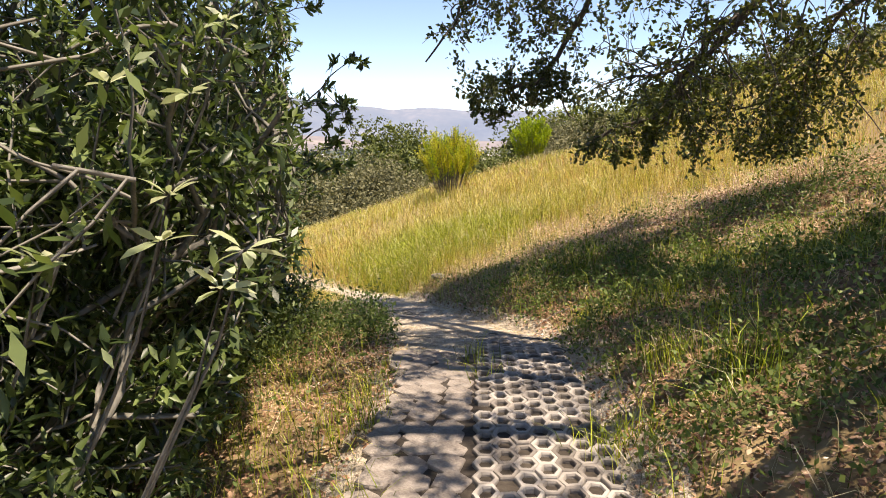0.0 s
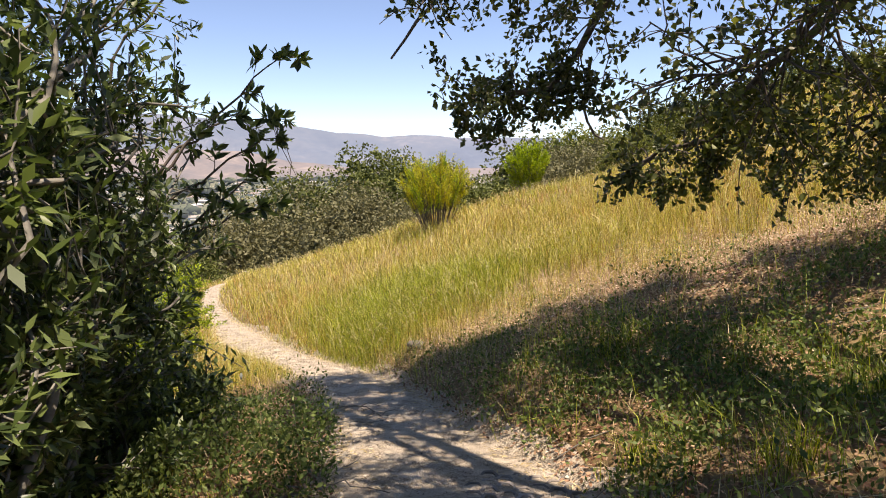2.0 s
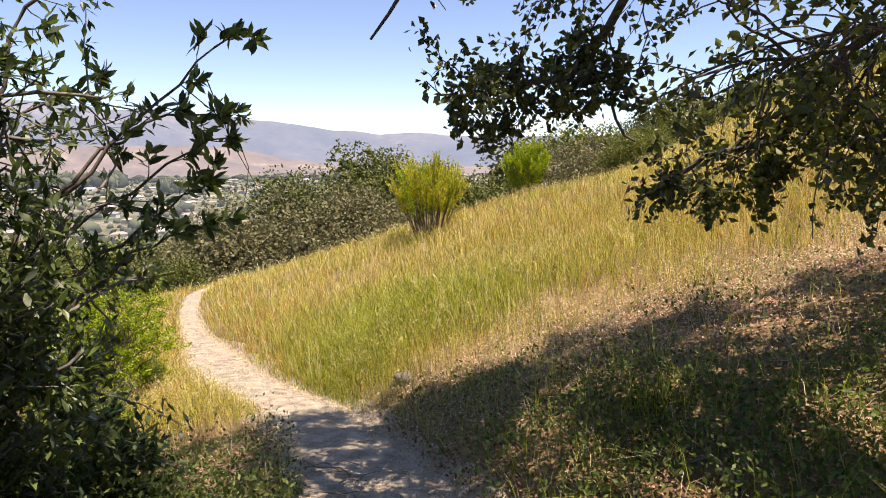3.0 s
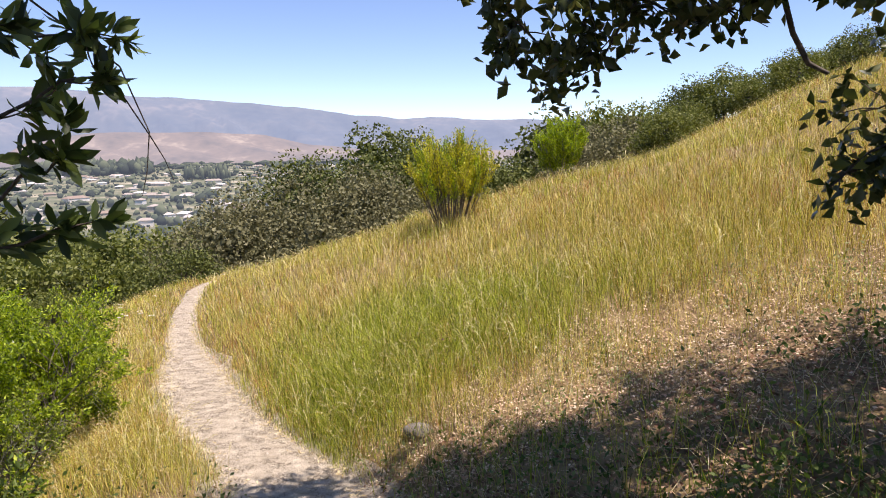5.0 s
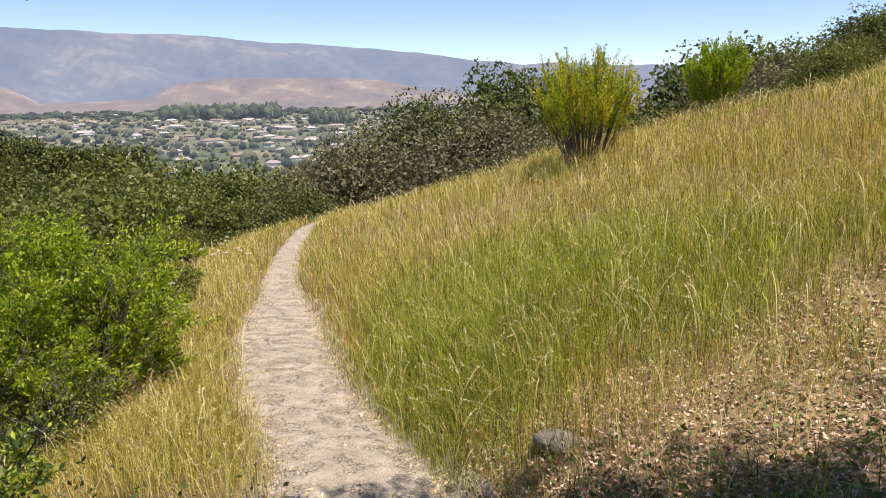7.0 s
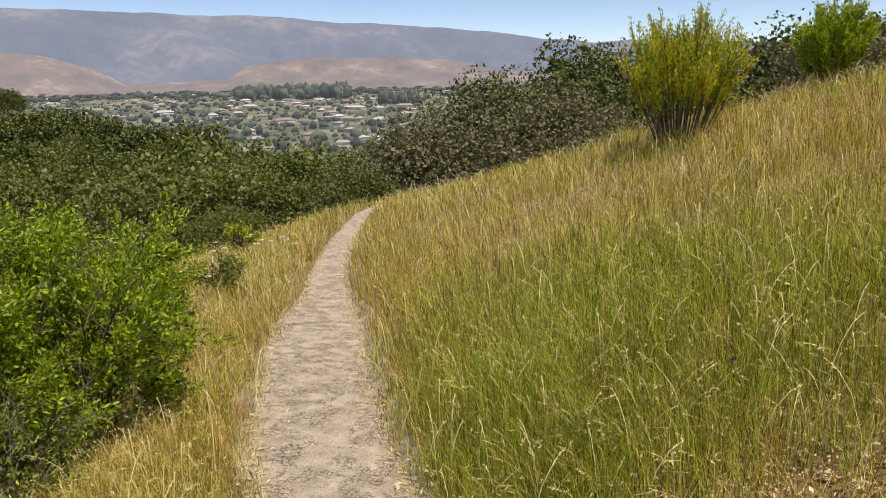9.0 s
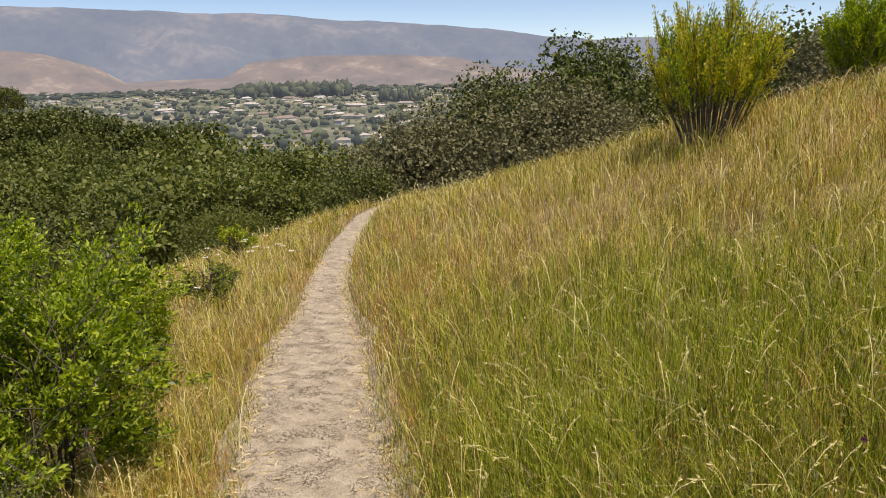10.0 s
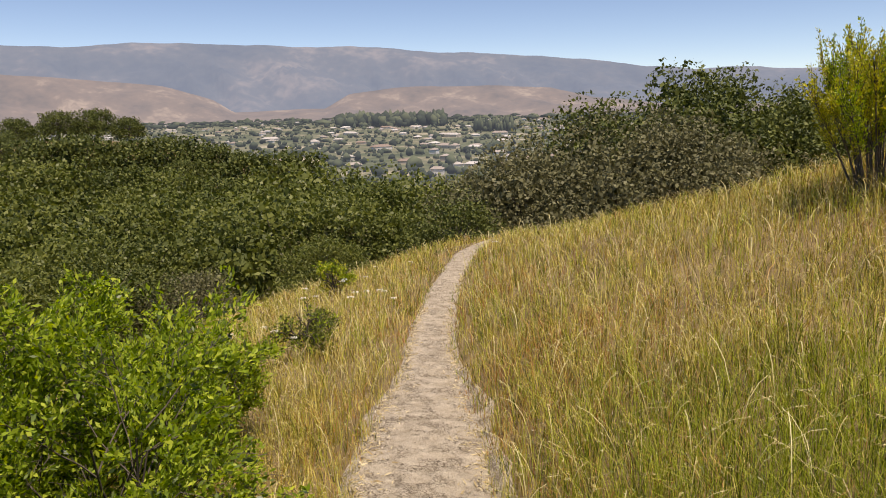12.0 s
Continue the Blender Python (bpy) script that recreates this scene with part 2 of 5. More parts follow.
def land(x, y):
    """The height of the hillside at x, y (arrays)."""
    x, y = np.asarray(x, float), np.asarray(y, float)
    tx, tz, tw, tc = (np.interp(y, _yy, a) for a in (_tx, _tz, _tw, _tc))
    d = (x - tx) * tc
    up = np.maximum(d - tw, 0)
    down = np.maximum(-d - tw, 0)
    z = tz + 25 * (1 - np.exp(-0.385 * up / 25)) + 0.16 * (1 - np.exp(-up / 0.35))
    z = z - (0.205 * down + 0.091 * down ** 2 / (1 + 0.45 * down)) - 0.0
    q = np.maximum(y - np.interp(x, CREST_X, CREST_Y), 0)
    limit = np.interp(x, [-6, 3, 12], [0.24, 0.16, 0.06])
    k = 0.031
    q0 = limit / (2 * k)
    z = z - np.where(q < q0, k * q * q, k * q0 * q0 + limit * (q - q0))
    z = z + 14 * np.exp(-((x + 115) / 60) ** 2 - ((y - 85) / 50) ** 2)
    z = z - 0.5 * np.exp(-((x + 3.9) / 0.9) ** 2 - ((y - 9.5) / 1.1) ** 2)
    z = z + lumps(x, y) * np.minimum((up + down) / 0.5, 1)
    bench = -9.0 - 0.016 * np.maximum(np.hypot(x, y) - 40, 0) - 0.45 * np.maximum(np.hypot(x, y) - 54 - np.clip(1.5 * (-x - 38), 0, 105), 0) + 6 * np.exp(-((x + 122) / 30) ** 2 - ((y - 92) / 30) ** 2) - 0.7 * np.maximum(x + 17, 0) - 0.5 * np.maximum(-y, 0)
    z = bench + np.logaddexp(0, (z - bench) / 1.2) * 1.2
    far = np.hypot(x, y - 10)
    z = z + np.minimum(far / 60, 1) * 0.8 * np.sin(x / 11 + 1) * np.sin(y / 13)
    return -66 + np.logaddexp(0, (z + 66) / 3) * 3


def land1(x, y):
    return float(land(np.array([x]), np.array([y]))[0])


def mesh_object(name, verts, faces, material, parent=None, smooth=False):
    me = bpy.data.meshes.new(name)
    me.from_pydata(verts, [], faces)
    me.materials.append(material)
    if smooth:
        me.shade_smooth()
    ob = new(name, me)
    ob.parent = parent
    return ob


def arrays_object(name, co, loops, counts, material, parent=None, smooth=False):
    """A mesh from flat arrays: places, corner indices and the number of corners of each face."""
    me = bpy.data.meshes.new(name)
    me.vertices.add(len(co))
    me.vertices.foreach_set("co", np.asarray(co, np.float32).ravel())
    me.loops.add(len(loops))
    me.loops.foreach_set("vertex_index", np.asarray(loops, np.int32))
    starts = np.concatenate([[0], np.cumsum(counts)[:-1]]).astype(np.int32)
    me.polygons.add(len(counts))
    me.polygons.foreach_set("loop_start", starts)
    me.update(calc_edges=True)
    me.validate()
    me.materials.append(material)
    if smooth:
        me.shade_smooth()
    ob = new(name, me)
    ob.parent = parent
    return ob


def part(name, bm, material, parent, label=""):
    me = bpy.data.meshes.new(name)
    bm.to_mesh(me)
    bm.free()
    me.materials.append(material)
    ob = new(name, me)
    ob.parent = parent
    if label:
        ob["label"] = label
    return ob


def spread(lo, hi, fine_lo, fine_hi, step, growth=1.13):
    mid = list(np.arange(fine_lo, fine_hi + step / 2, step))
    out, s, v = [], step, mid[-1]
    while v < hi:
        s *= growth
        v += s
        out.append(min(v, hi))
    inn, s, v = [], step, mid[0]
    while v > lo:
        s *= growth
        v -= s
        inn.append(max(v, lo))
    return np.array(inn[::-1] + mid + out)


gx, gy = spread(-4600, 4600, -9, 6, 0.17), spread(-4600, 4600, -2, 25, 0.2)
GX, GY = np.meshgrid(gx, gy)
GZ = land(GX.ravel(), GY.ravel())
nx, ny = len(gx), len(gy)
idx = np.arange(nx * ny).reshape(ny, nx)
quads = np.stack([idx[:-1, :-1], idx[:-1, 1:], idx[1:, 1:], idx[1:, :-1]], -1).reshape(-1, 4)
_d = np.abs((GX.ravel() - np.interp(GY.ravel(), _yy, _tx)) * np.interp(GY.ravel(), _yy, _tc)) / np.interp(GY.ravel(), _yy, _tw)
GZ = GZ - 0.07 * np.clip((1.42 - _d) / 0.2, 0, 1)
ground = arrays_object("ground", np.stack([GX.ravel(), GY.ravel(), GZ], 1), quads.ravel(), np.full(len(quads), 4), SOIL, smooth=True)
tagged(ground, "dry brown hillside soil falling to a wide valley", "ground", kind="structure")

# the trodden trail
ty = np.arange(-5, 27, 0.05)
across = np.concatenate([[-1.45, -1.3, -1.2, -1.1], np.linspace(-1, 1, 15), [1.1, 1.2, 1.3, 1.45]])
tx, tw, tc = (np.interp(ty, _yy, a) for a in (_tx, _tw, _tc))
slope = np.gradient(tx, ty)
tnx, tny = 1 / np.sqrt(1 + slope ** 2), -slope / np.sqrt(1 + slope ** 2)
rag = 0.06 * np.sin(ty * 3.1) + 0.04 * np.sin(ty * 7.7 + 1) + 0.02 * np.sin(ty * 15)
U = across[None, :] * (tw * (1 + rag))[:, None] / 1.0
TX = tx[:, None] + U * tnx[:, None]
TY = ty[:, None] + U * tny[:, None]
edge = np.interp(np.abs(across), [0.7, 1.0, 1.15, 1.3, 1.45], [1.3, 1.0, 0.2, 0.0, -5.0])
TZ = land(TX.ravel(), TY.ravel()).reshape(TX.shape) + 0.016 * edge[None, :] + 0.003 * np.sin(TX * 17 + 3 * TY) * np.sin(TY * 13)
idx = np.arange(TX.size).reshape(TX.shape)
quads = np.stack([idx[:-1, :-1], idx[:-1, 1:], idx[1:, 1:], idx[1:, :-1]], -1).reshape(-1, 4)
trail = arrays_object("trail", np.stack([TX.ravel(), TY.ravel(), TZ.ravel()], 1), quads.ravel(), np.full(len(quads), 4), DIRT, smooth=True)
tagged(trail, "narrow trodden trail of pale dusty dirt", "trail", kind="structure")

# ---- plants: shared shapes ----


def unit(v):
    return v / np.maximum(np.linalg.norm(v, axis=-1, keepdims=True), 1e-9)


def frames_of(d, rng):
    """A sideways and an upward direction for each direction d."""
    r = unit(rng.normal(size=d.shape))
    side = unit(np.cross(d, r))
    return side, np.cross(side, d)


LEAF_FACES = {"broad": ([0, 2, 1, 0, 3, 2, 1, 2, 5, 4, 2, 3, 6, 5, 4, 5, 7, 5, 6, 7], [3, 3, 4, 4, 3, 3], 8),
              "card": ([0, 1, 2, 3], [4], 4),
              "plain": ([0, 2, 1, 0, 3, 2, 1, 2, 4, 2, 3, 4], [3, 3, 3, 3], 5)}


def leaves(name, p, d, size, width, material, rng, parent=None, shape="plain", fold=0.25, flat=None):
    """Leaf blades at the places p, along the directions d; size: their lengths; width: share of the length."""
    n = len(p)
    d = unit(d)
    if flat is None:
        side, up = frames_of(d, rng)
    else:
        nrm = unit(flat + rng.normal(size=(n, 3)) * 0.35)
        side = unit(np.cross(d, nrm))
        up = np.cross(side, d)
    L = size[:, None]
    W = L * width * 0.5
    if shape == "card":
        v = [p, p + d * L * 0.5 + side * W, p + d * L, p + d * L * 0.5 - side * W + up * W * fold]
    elif shape == "plain":
        v = [p, p + d * L * 0.5 + side * W + up * W * fold, p + d * L * 0.48 - up * W * fold, p + d * L * 0.5 - side * W + up * W * fold,
             p + d * L - up * L * 0.08]
    else:
        v = [p, p + d * L * 0.3 + side * W * 0.85 + up * W * fold, p + d * L * 0.3, p + d * L * 0.3 - side * W * 0.85 + up * W * fold,
             p + d * L * 0.68 + side * W * 0.9 + up * W * fold - up * L * 0.03, p + d * L * 0.68 - up * L * 0.03,
             p + d * L * 0.68 - side * W * 0.9 + up * W * fold - up * L * 0.03, p + d * L - up * L * 0.1]
    lo, co, k = LEAF_FACES[shape]
    verts = np.stack(v, 1).reshape(-1, 3)
    loops = (np.array(lo)[None, :] + k * np.arange(n)[:, None]).ravel()
    return arrays_object(name, verts, loops, np.tile(co, n), material, parent)


def tubes(name, segs, material, parent=None, sides=5):
    """Tapered tubes: segs are (places, radii) polylines."""
    verts, loops, base = [], [], 0
    a = np.arange(sides) * 2 * math.pi / sides
    ca, sa = np.cos(a)[None, :, None], np.sin(a)[None, :, None]
    for pts, rad in segs:
        pts, rad = np.asarray(pts, float), np.asarray(rad, float)
        t = unit(np.gradient(pts, axis=0))
        ref = np.where(np.abs(t[:, 2:3]) > 0.9, np.array([[1.0, 0, 0]]), np.array([[0, 0, 1.0]]))
        s = unit(np.cross(t, ref))
        u = np.cross(s, t)
        ring = pts[:, None, :] + rad[:, None, None] * (ca * s[:, None, :] + sa * u[:, None, :])
        m = len(pts)
        verts.append(ring.reshape(-1, 3))
        i = np.arange(m - 1)[:, None] * sides
        j = np.arange(sides)[None, :]
        j2 = (j + 1) % sides
        q = np.stack([i + j, i + j2, i + sides + j2, i + sides + j], -1).reshape(-1)
        loops.append(q + base)
        base += m * sides
    loops = np.concatenate(loops)
    return arrays_object(name, np.concatenate(verts), loops, np.full(len(loops) // 4, 4), material, parent, smooth=True)


def grow(rng, p, d, length, radius, levels, kids=4, angle=0.8, droop=0.0, wander=0.25, shrink=0.6, start=0.3):
    """A branching limb: the list of its polylines with radii, and the places and directions along its last twigs."""
    segs, tips = [], []

    def limb(p, d, length, radius, level):
        n = 6 if level > 0 else 4
        pts, dirs = [np.array(p)], [np.array(d)]
        for i in range(n):
            d = unit(d + rng.normal(size=3) * wander * 0.5 + np.array([0, 0, -droop * 0.15 * (levels - level + 1)]))
            pts.append(pts[-1] + d * length / n)
            dirs.append(d)
        segs.append((pts, np.linspace(radius, radius * 0.45, n + 1)))
        if level <= 0:
            for i in range(1, n + 1):
                tips.append((pts[i], dirs[i]))
            return
        for k in range(kids):
            f = start + (1 - start) * (k + rng.random()) / kids
            i = min(n - 1, int(f * n))
            q = pts[i] + (pts[i + 1] - pts[i]) * (f * n - i)
            s = unit(np.cross(dirs[i], rng.normal(size=3)))
            e = unit(dirs[i] * math.cos(angle) + s * math.sin(angle) * (0.7 + 0.6 * rng.random()))
            limb(q, e, length * shrink * (0.7 + 0.5 * rng.random()), radius * 0.45, level - 1)

    limb(np.array(p, float), unit(np.array(d, float)), length, radius, levels)
    tp = np.array([t[0] for t in tips]) if tips else np.zeros((0, 3))
    td = np.array([t[1] for t in tips]) if tips else np.zeros((0, 3))
    return segs, tp, td


def empty(name, x, y, z=None, label="", category="", group="", kind=""):
    ob = new(name)
    ob.location = (x, y, land1(x, y) if z is None else z)
    ob.empty_display_size = 0.1
    return tagged(ob, label, category, group, kind)


# ---- the evergreen thicket beside the trail ----
CLEAR_Y = [-2, 0, 1, 2, 3, 4, 5, 6, 6.6, 7.4]
CLEAR_X = [-0.75, -0.65, -0.25, -0.08, -0.22, -0.5, -0.9, -1.1, -0.95, -1.3]


def clear_of_trail(p):
    """Turns the places that reach over the trail back into the thicket."""
    p = np.array(p, float)
    edge = np.interp(p[:, 1], CLEAR_Y, CLEAR_X) - 0.5 * np.clip(0.9 - p[:, 2], 0, 1) * (p[:, 1] < 5.5)
    over = np.maximum(p[:, 0] - edge, 0)
    p[:, 0] -= over * 1.45
    return p


def stem_objects(segs_by_stem, material, parent, sides=5, bend=None):
    base = np.array(parent.location)
    for segs in segs_by_stem:
        if bend:
            segs = [(bend(np.array(s[0]) + base) - base, s[1]) for s in segs]
        tubes("stem", segs, material, parent, sides)


def thicket_shrub(rng, x, y, height, lean, n_stems, label, per, shape):
    th = empty("evergreen_shrub", x, y, None, label, "shrub", "trailside thicket")
    base = np.array(th.location)
    stems, P, D = [], [], []
    for k in range(n_stems):
        a = rng.random() * 6.28
        p = np.array([math.cos(a) * 0.25 * rng.random(), math.sin(a) * 0.25 * rng.random(), -0.05])
        d = np.array([math.cos(a) * 0.35 + lean[0], math.sin(a) * 0.35 + lean[1], 1.0])
        s, tp, td = grow(rng, p, d, height * (0.6 + 0.35 * rng.random()), 0.03, 2, kids=7, angle=0.95, wander=0.35, shrink=0.42, start=0.1)
        stems.append(s)
        P.append(tp)
        D.append(td)
    stem_objects(stems, PALE_BARK, th, 3, clear_of_trail)
    P, D = np.concatenate(P), np.concatenate(D)
    P = clear_of_trail(P + base) - base
    n = len(P)
    pp = np.repeat(P, per, 0) + rng.normal(size=(n * per, 3)) * 0.025
    dd = np.repeat(D, per, 0) * 0.6 + unit(rng.normal(size=(n * per, 3))) + np.array([0, 0, 0.1])
    leaves("foliage", pp, dd, 0.045 + 0.05 * rng.random(len(pp)), 0.34, BAY_LEAF, rng, th, shape, flat=np.array([[0.1, 0, 1.0]]))
    return th


rng = np.random.default_rng(7)
THICKET = [(-1.05, 1.2, 2.6, (0.02, 0.1), 7), (-1.3, 2.3, 3.0, (0.1, 0.1), 8), (-1.35, 3.6, 3.2, (0.1, 0.05), 8), (-1.8, 4.9, 3.0, (0.12, 0.15), 8),
           (-2.4, 1.8, 3.8, (0, 0), 7), (-2.6, 3.6, 3.8, (0, 0), 7), (-2.9, 5.2, 3.2, (0, 0), 6), (-1.7, 0.1, 3.4, (0, 0), 6), (-2.2, 2.9, 1.6, (0, 0), 7), (-2.0, 4.4, 1.5, (0, 0), 7), (-1.8, 5.7, 1.5, (0, 0), 7), (-1.35, 5.0, 1.0, (0, 0), 6), (-1.6, 6.5, 0.9, (0, 0), 6), (-2.1, 0.9, 4.3, (0, 0), 7), (-3.3, 2.8, 4.5, (0, 0), 7), (-3.5, 4.6, 4.0, (0, 0), 6), (-2.9, 0.0, 4.2, (0, 0), 6), (-1.7, 4.6, 3.5, (0, 0), 8), (-1.5, 3.8, 3.5, (0, 0), 8), (-1.5, 2.9, 3.4, (0, 0), 7)]
for k, (x, y, h, lean, n) in enumerate(THICKET):
    thicket_shrub(rng, x, y, h, lean, n, "dense dark evergreen shrub with long leathery leaves beside the trail", 10 if k < 4 else 6, "plain" if k < 4 else "card")
rng = np.random.default_rng(8)
# a twiggy arm with leaf rosettes at its end, reaching out of the thicket
arm = empty("evergreen_sapling", -1.75, 6.2, None, "thin evergreen sapling with dark leaf rosettes on bare twigs", "shrub")
A0 = np.array(arm.location)
arm_segs, AP, AD = [], [], []
for way in ([(-1.75, 6.2, 0.4), (-1.6, 6.4, 1.2), (-1.35, 6.6, 1.5), (-1.0, 6.75, 1.85), (-0.72, 6.83, 2.12)],
            [(-1.75, 6.2, 0.4), (-1.65, 6.4, 0.9), (-1.4, 6.65, 1.25), (-1.1, 6.8, 1.42), (-0.79, 6.87, 1.57)],
            [(-1.75, 6.2, 0.4), (-1.6, 6.5, 0.8), (-1.35, 6.7, 1.0), (-1.1, 6.8, 1.2), (-0.9, 6.8, 1.32)],
            [(-1.75, 6.2, 0.4), (-1.8, 6.3, 1.6), (-1.6, 6.4, 2.2), (-1.35, 6.6, 2.5), (-1.1, 6.7, 2.6)],
            [(-1.75, 6.2, 0.4), (-1.5, 6.4, 0.7), (-1.25, 6.6, 0.95), (-0.9, 6.75, 1.1)],
            [(-1.75, 6.2, 0.4), (-1.7, 6.3, 1.1), (-1.4, 6.6, 1.5), (-1.1, 6.8, 1.68), (-0.86, 6.86, 1.72)],
            [(-1.75, 6.2, 0.4), (-1.9, 6.3, 1.4), (-1.8, 6.6, 1.7), (-1.45, 6.7, 1.9)]):
    w = np.array(way)
    t = np.linspace(0, len(w) - 1, 13)
    pts = np.stack([np.interp(t, np.arange(len(w)), w[:, k]) for k in range(3)], 1) - A0
    pts[1:-1] += rng.normal(size=(11, 3)) * 0.018
    arm_segs.append([(pts, np.linspace(0.016, 0.004, 13))])
    AP.append(np.repeat(pts[-1:], 2, 0))
    AD.append(np.repeat(pts[-1:] - pts[-2:-1], 2, 0) * 12)
    for i in (6, 8, 9, 10, 11, 12):
        s, tp, td = grow(rng, pts[i], unit(np.gradient(pts, axis=0)[i]) + rng.normal(size=3) * 0.6, 0.14, 0.004, 0)
        arm_segs[-1] += s
        AP.append(tp[-2:])
        AD.append(td[-2:])
stem_objects(arm_segs, BARK, arm)
AP, AD = np.repeat(np.concatenate(AP), 8, 0), np.repeat(np.concatenate(AD), 8, 0)
leaves("foliage", AP + rng.normal(size=AP.shape) * 0.012, AD * 0.7 + unit(rng.normal(size=AP.shape)), 0.065 + 0.05 * rng.random(len(AP)), 0.33, BAY_LEAF, rng, arm, "broad")
wire = [[(-1.0, 6.75, 1.85), (-0.82, 7.05, 1.62), (-0.78, 7.14, 1.40), (-0.80, 7.14, 1.26), (-0.82, 7.13, 1.17)], [(-0.9, 6.85, 1.9), (-0.86, 7.1, 1.55), (-0.80, 7.19, 1.38), (-0.77, 7.22, 1.3), (-0.75, 7.24, 1.22)]]
stem_objects([[(np.array(w) - A0, np.linspace(0.004, 0.0015, 5))] for w in wire], BARK, arm, 4)
# young rosettes low on the trail side, the light on them put into pale leaves
for x, y, z in ((-0.09, 1.46, 1.17), (0.08, 1.53, 1.14), (0.03, 1.5, 1.05), (-0.31, 1.69, 1.54), (-0.21, 1.95, 1.53), (-0.35, 1.41, 1.13), (-0.2, 1.75, 1.25), (-0.15, 2.1, 1.75)):
    ro = empty("leaf_shoot", x, y, z - 0.3, "young shoot with long smooth leaves coloured pale as if sunlit", "shoot", "young shoots")
    tubes("stem", [([(-0.35, 0.1, -0.4), (-0.1, 0.04, 0.05), (0, 0, 0.3)], [0.006, 0.005, 0.004])], PALE_BARK, ro)
    n = 8
    a = np.arange(n) * 2.4 + rng.random(n)
    dd = np.stack([np.cos(a), np.sin(a), -0.3 + 1.1 * rng.random(n)], 1)
    leaves("foliage", np.tile([[0, 0, 0.3]], (n, 1)) + dd * 0.01, dd, 0.05 + 0.04 * rng.random(n), 0.34, YOUNG_LIT_LEAF, rng, ro, "broad", flat=np.array([[0, 0, 1.0]]))


# ---- the oak over the trail ----
oak = empty("coast_live_oak", 4.4, 2.2, None, "large spreading oak with dark leaves hanging over the trail", "tree")
OAK0 = np.array(oak.location)
rng = np.random.default_rng(11)
main = [([OAK0 - OAK0 + [0, 0, -0.2], [0.05, 0.02, 0.8], [-0.15, 0.1, 1.7], [-0.5, 0.3, 2.6]], [0.34, 0.27, 0.24, 0.2])]
# boughs: way points in world metres
BOUGHS = [
    [(3.9, 2.5, 4.0), (3.2, 4.2, 4.2), (2.3, 5.6, 3.6), (1.5, 6.5, 2.6), (1.15, 6.85, 1.92), (0.8, 6.95, 1.8), (0.45, 6.98, 1.78)],
    [(3.9, 2.5, 4.0), (3.6, 4.6, 3.8), (3.2, 5.9, 3.0), (2.7, 6.6, 2.2), (2.2, 6.9, 1.55), (1.8, 6.95, 1.4), (1.5, 6.95, 1.22)],
    [(3.9, 2.5, 4.0), (2.4, 4.2, 4.3), (1.2, 5.9, 3.6), (0.5, 6.7, 2.7), (0.0, 6.95, 2.1)],
    [(3.9, 2.5, 4.0), (4.2, 4.5, 3.6), (3.9, 6.0, 2.8), (3.5, 6.8, 2.0), (3.2, 7.2, 1.5)],
    [(3.9, 2.5, 4.0), (3.6, 4.6, 3.4), (3.0, 5.8, 2.6), (2.5, 6.3, 2.1), (2.1, 6.5, 1.9)],
    # upper boughs, mostly out of view, added to cast the shade below
    [(3.9, 2.5, 4.0), (2.6, 3.0, 4.8), (1.4, 3.6, 5.0), (0.2, 4.2, 4.8), (-0.6, 4.9, 4.3)],
    [(3.9, 2.5, 4.0), (3.0, 1.6, 4.6), (1.8, 0.6, 4.9), (0.6, -0.4, 4.8)],
    [(3.9, 2.5, 4.0), (3.4, 5.0, 5.0), (2.6, 6.6, 5.2), (1.9, 7.4, 4.8)],
    [(3.9, 2.5, 4.0), (4.6, 3.0, 3.4), (3.6, 4.3, 2.6), (3.0, 5.0, 2.2)],
    [(3.9, 2.5, 4.0), (2.6, 4.6, 4.9), (1.3, 6.2, 4.9), (0.6, 7.1, 4.4), (0.4, 7.6, 4.0)],
    [(3.9, 2.5, 4.0), (2.0, 4.0, 5.2), (0.5, 5.2, 5.2), (-0.3, 6.3, 4.7), (-0.6, 6.9, 4.2)],
    [(3.9, 2.5, 4.0), (2.2, 2.2, 5.4), (0.6, 2.0, 5.4), (-1.0, 2.2, 5.0)],
    [(3.9, 2.5, 4.0), (3.6, 4.6, 4.9), (3.2, 6.2, 4.7), (2.4, 7.7, 4.2)],
    [(3.9, 2.5, 4.0), (4.8, 4.2, 4.6), (4.8, 5.8, 4.3), (4.0, 7.3, 4.0)],
    [(3.9, 2.5, 4.0), (3.4, 5.2, 5.2), (3.2, 6.8, 4.8), (3.1, 7.7, 4.4)],
    [(3.9, 2.5, 4.0), (2.9, 3.6, 5.2), (2.5, 4.4, 5.0), (2.1, 5.0, 4.7)],
    [(3.9, 2.5, 4.0), (3.0, 1.0, 4.4), (2.2, -0.6, 4.4), (1.6, -1.8, 4.2)],
    [(3.9, 2.5, 4.0), (3.0, 5.5, 5.2), (2.4, 6.9, 4.6), (1.4, 7.2, 4.2)],
    [(3.9, 2.5, 4.0), (3.2, 3.6, 5.0), (2.2, 4.4, 5.0), (1.2, 4.9, 4.8)],
    [(3.9, 2.5, 4.0), (2.8, 6.4, 4.9), (1.9, 7.25, 4.4), (0.9, 7.35, 4.1)],
]
ROOF_P, ROOF_D = [], []
HANG_X = [-2, -0.3, 0.3, 0.4, 0.47, 0.62, 0.75, 0.88, 1.15, 1.3, 1.36, 1.4, 1.56, 2.2, 3.0, 5]
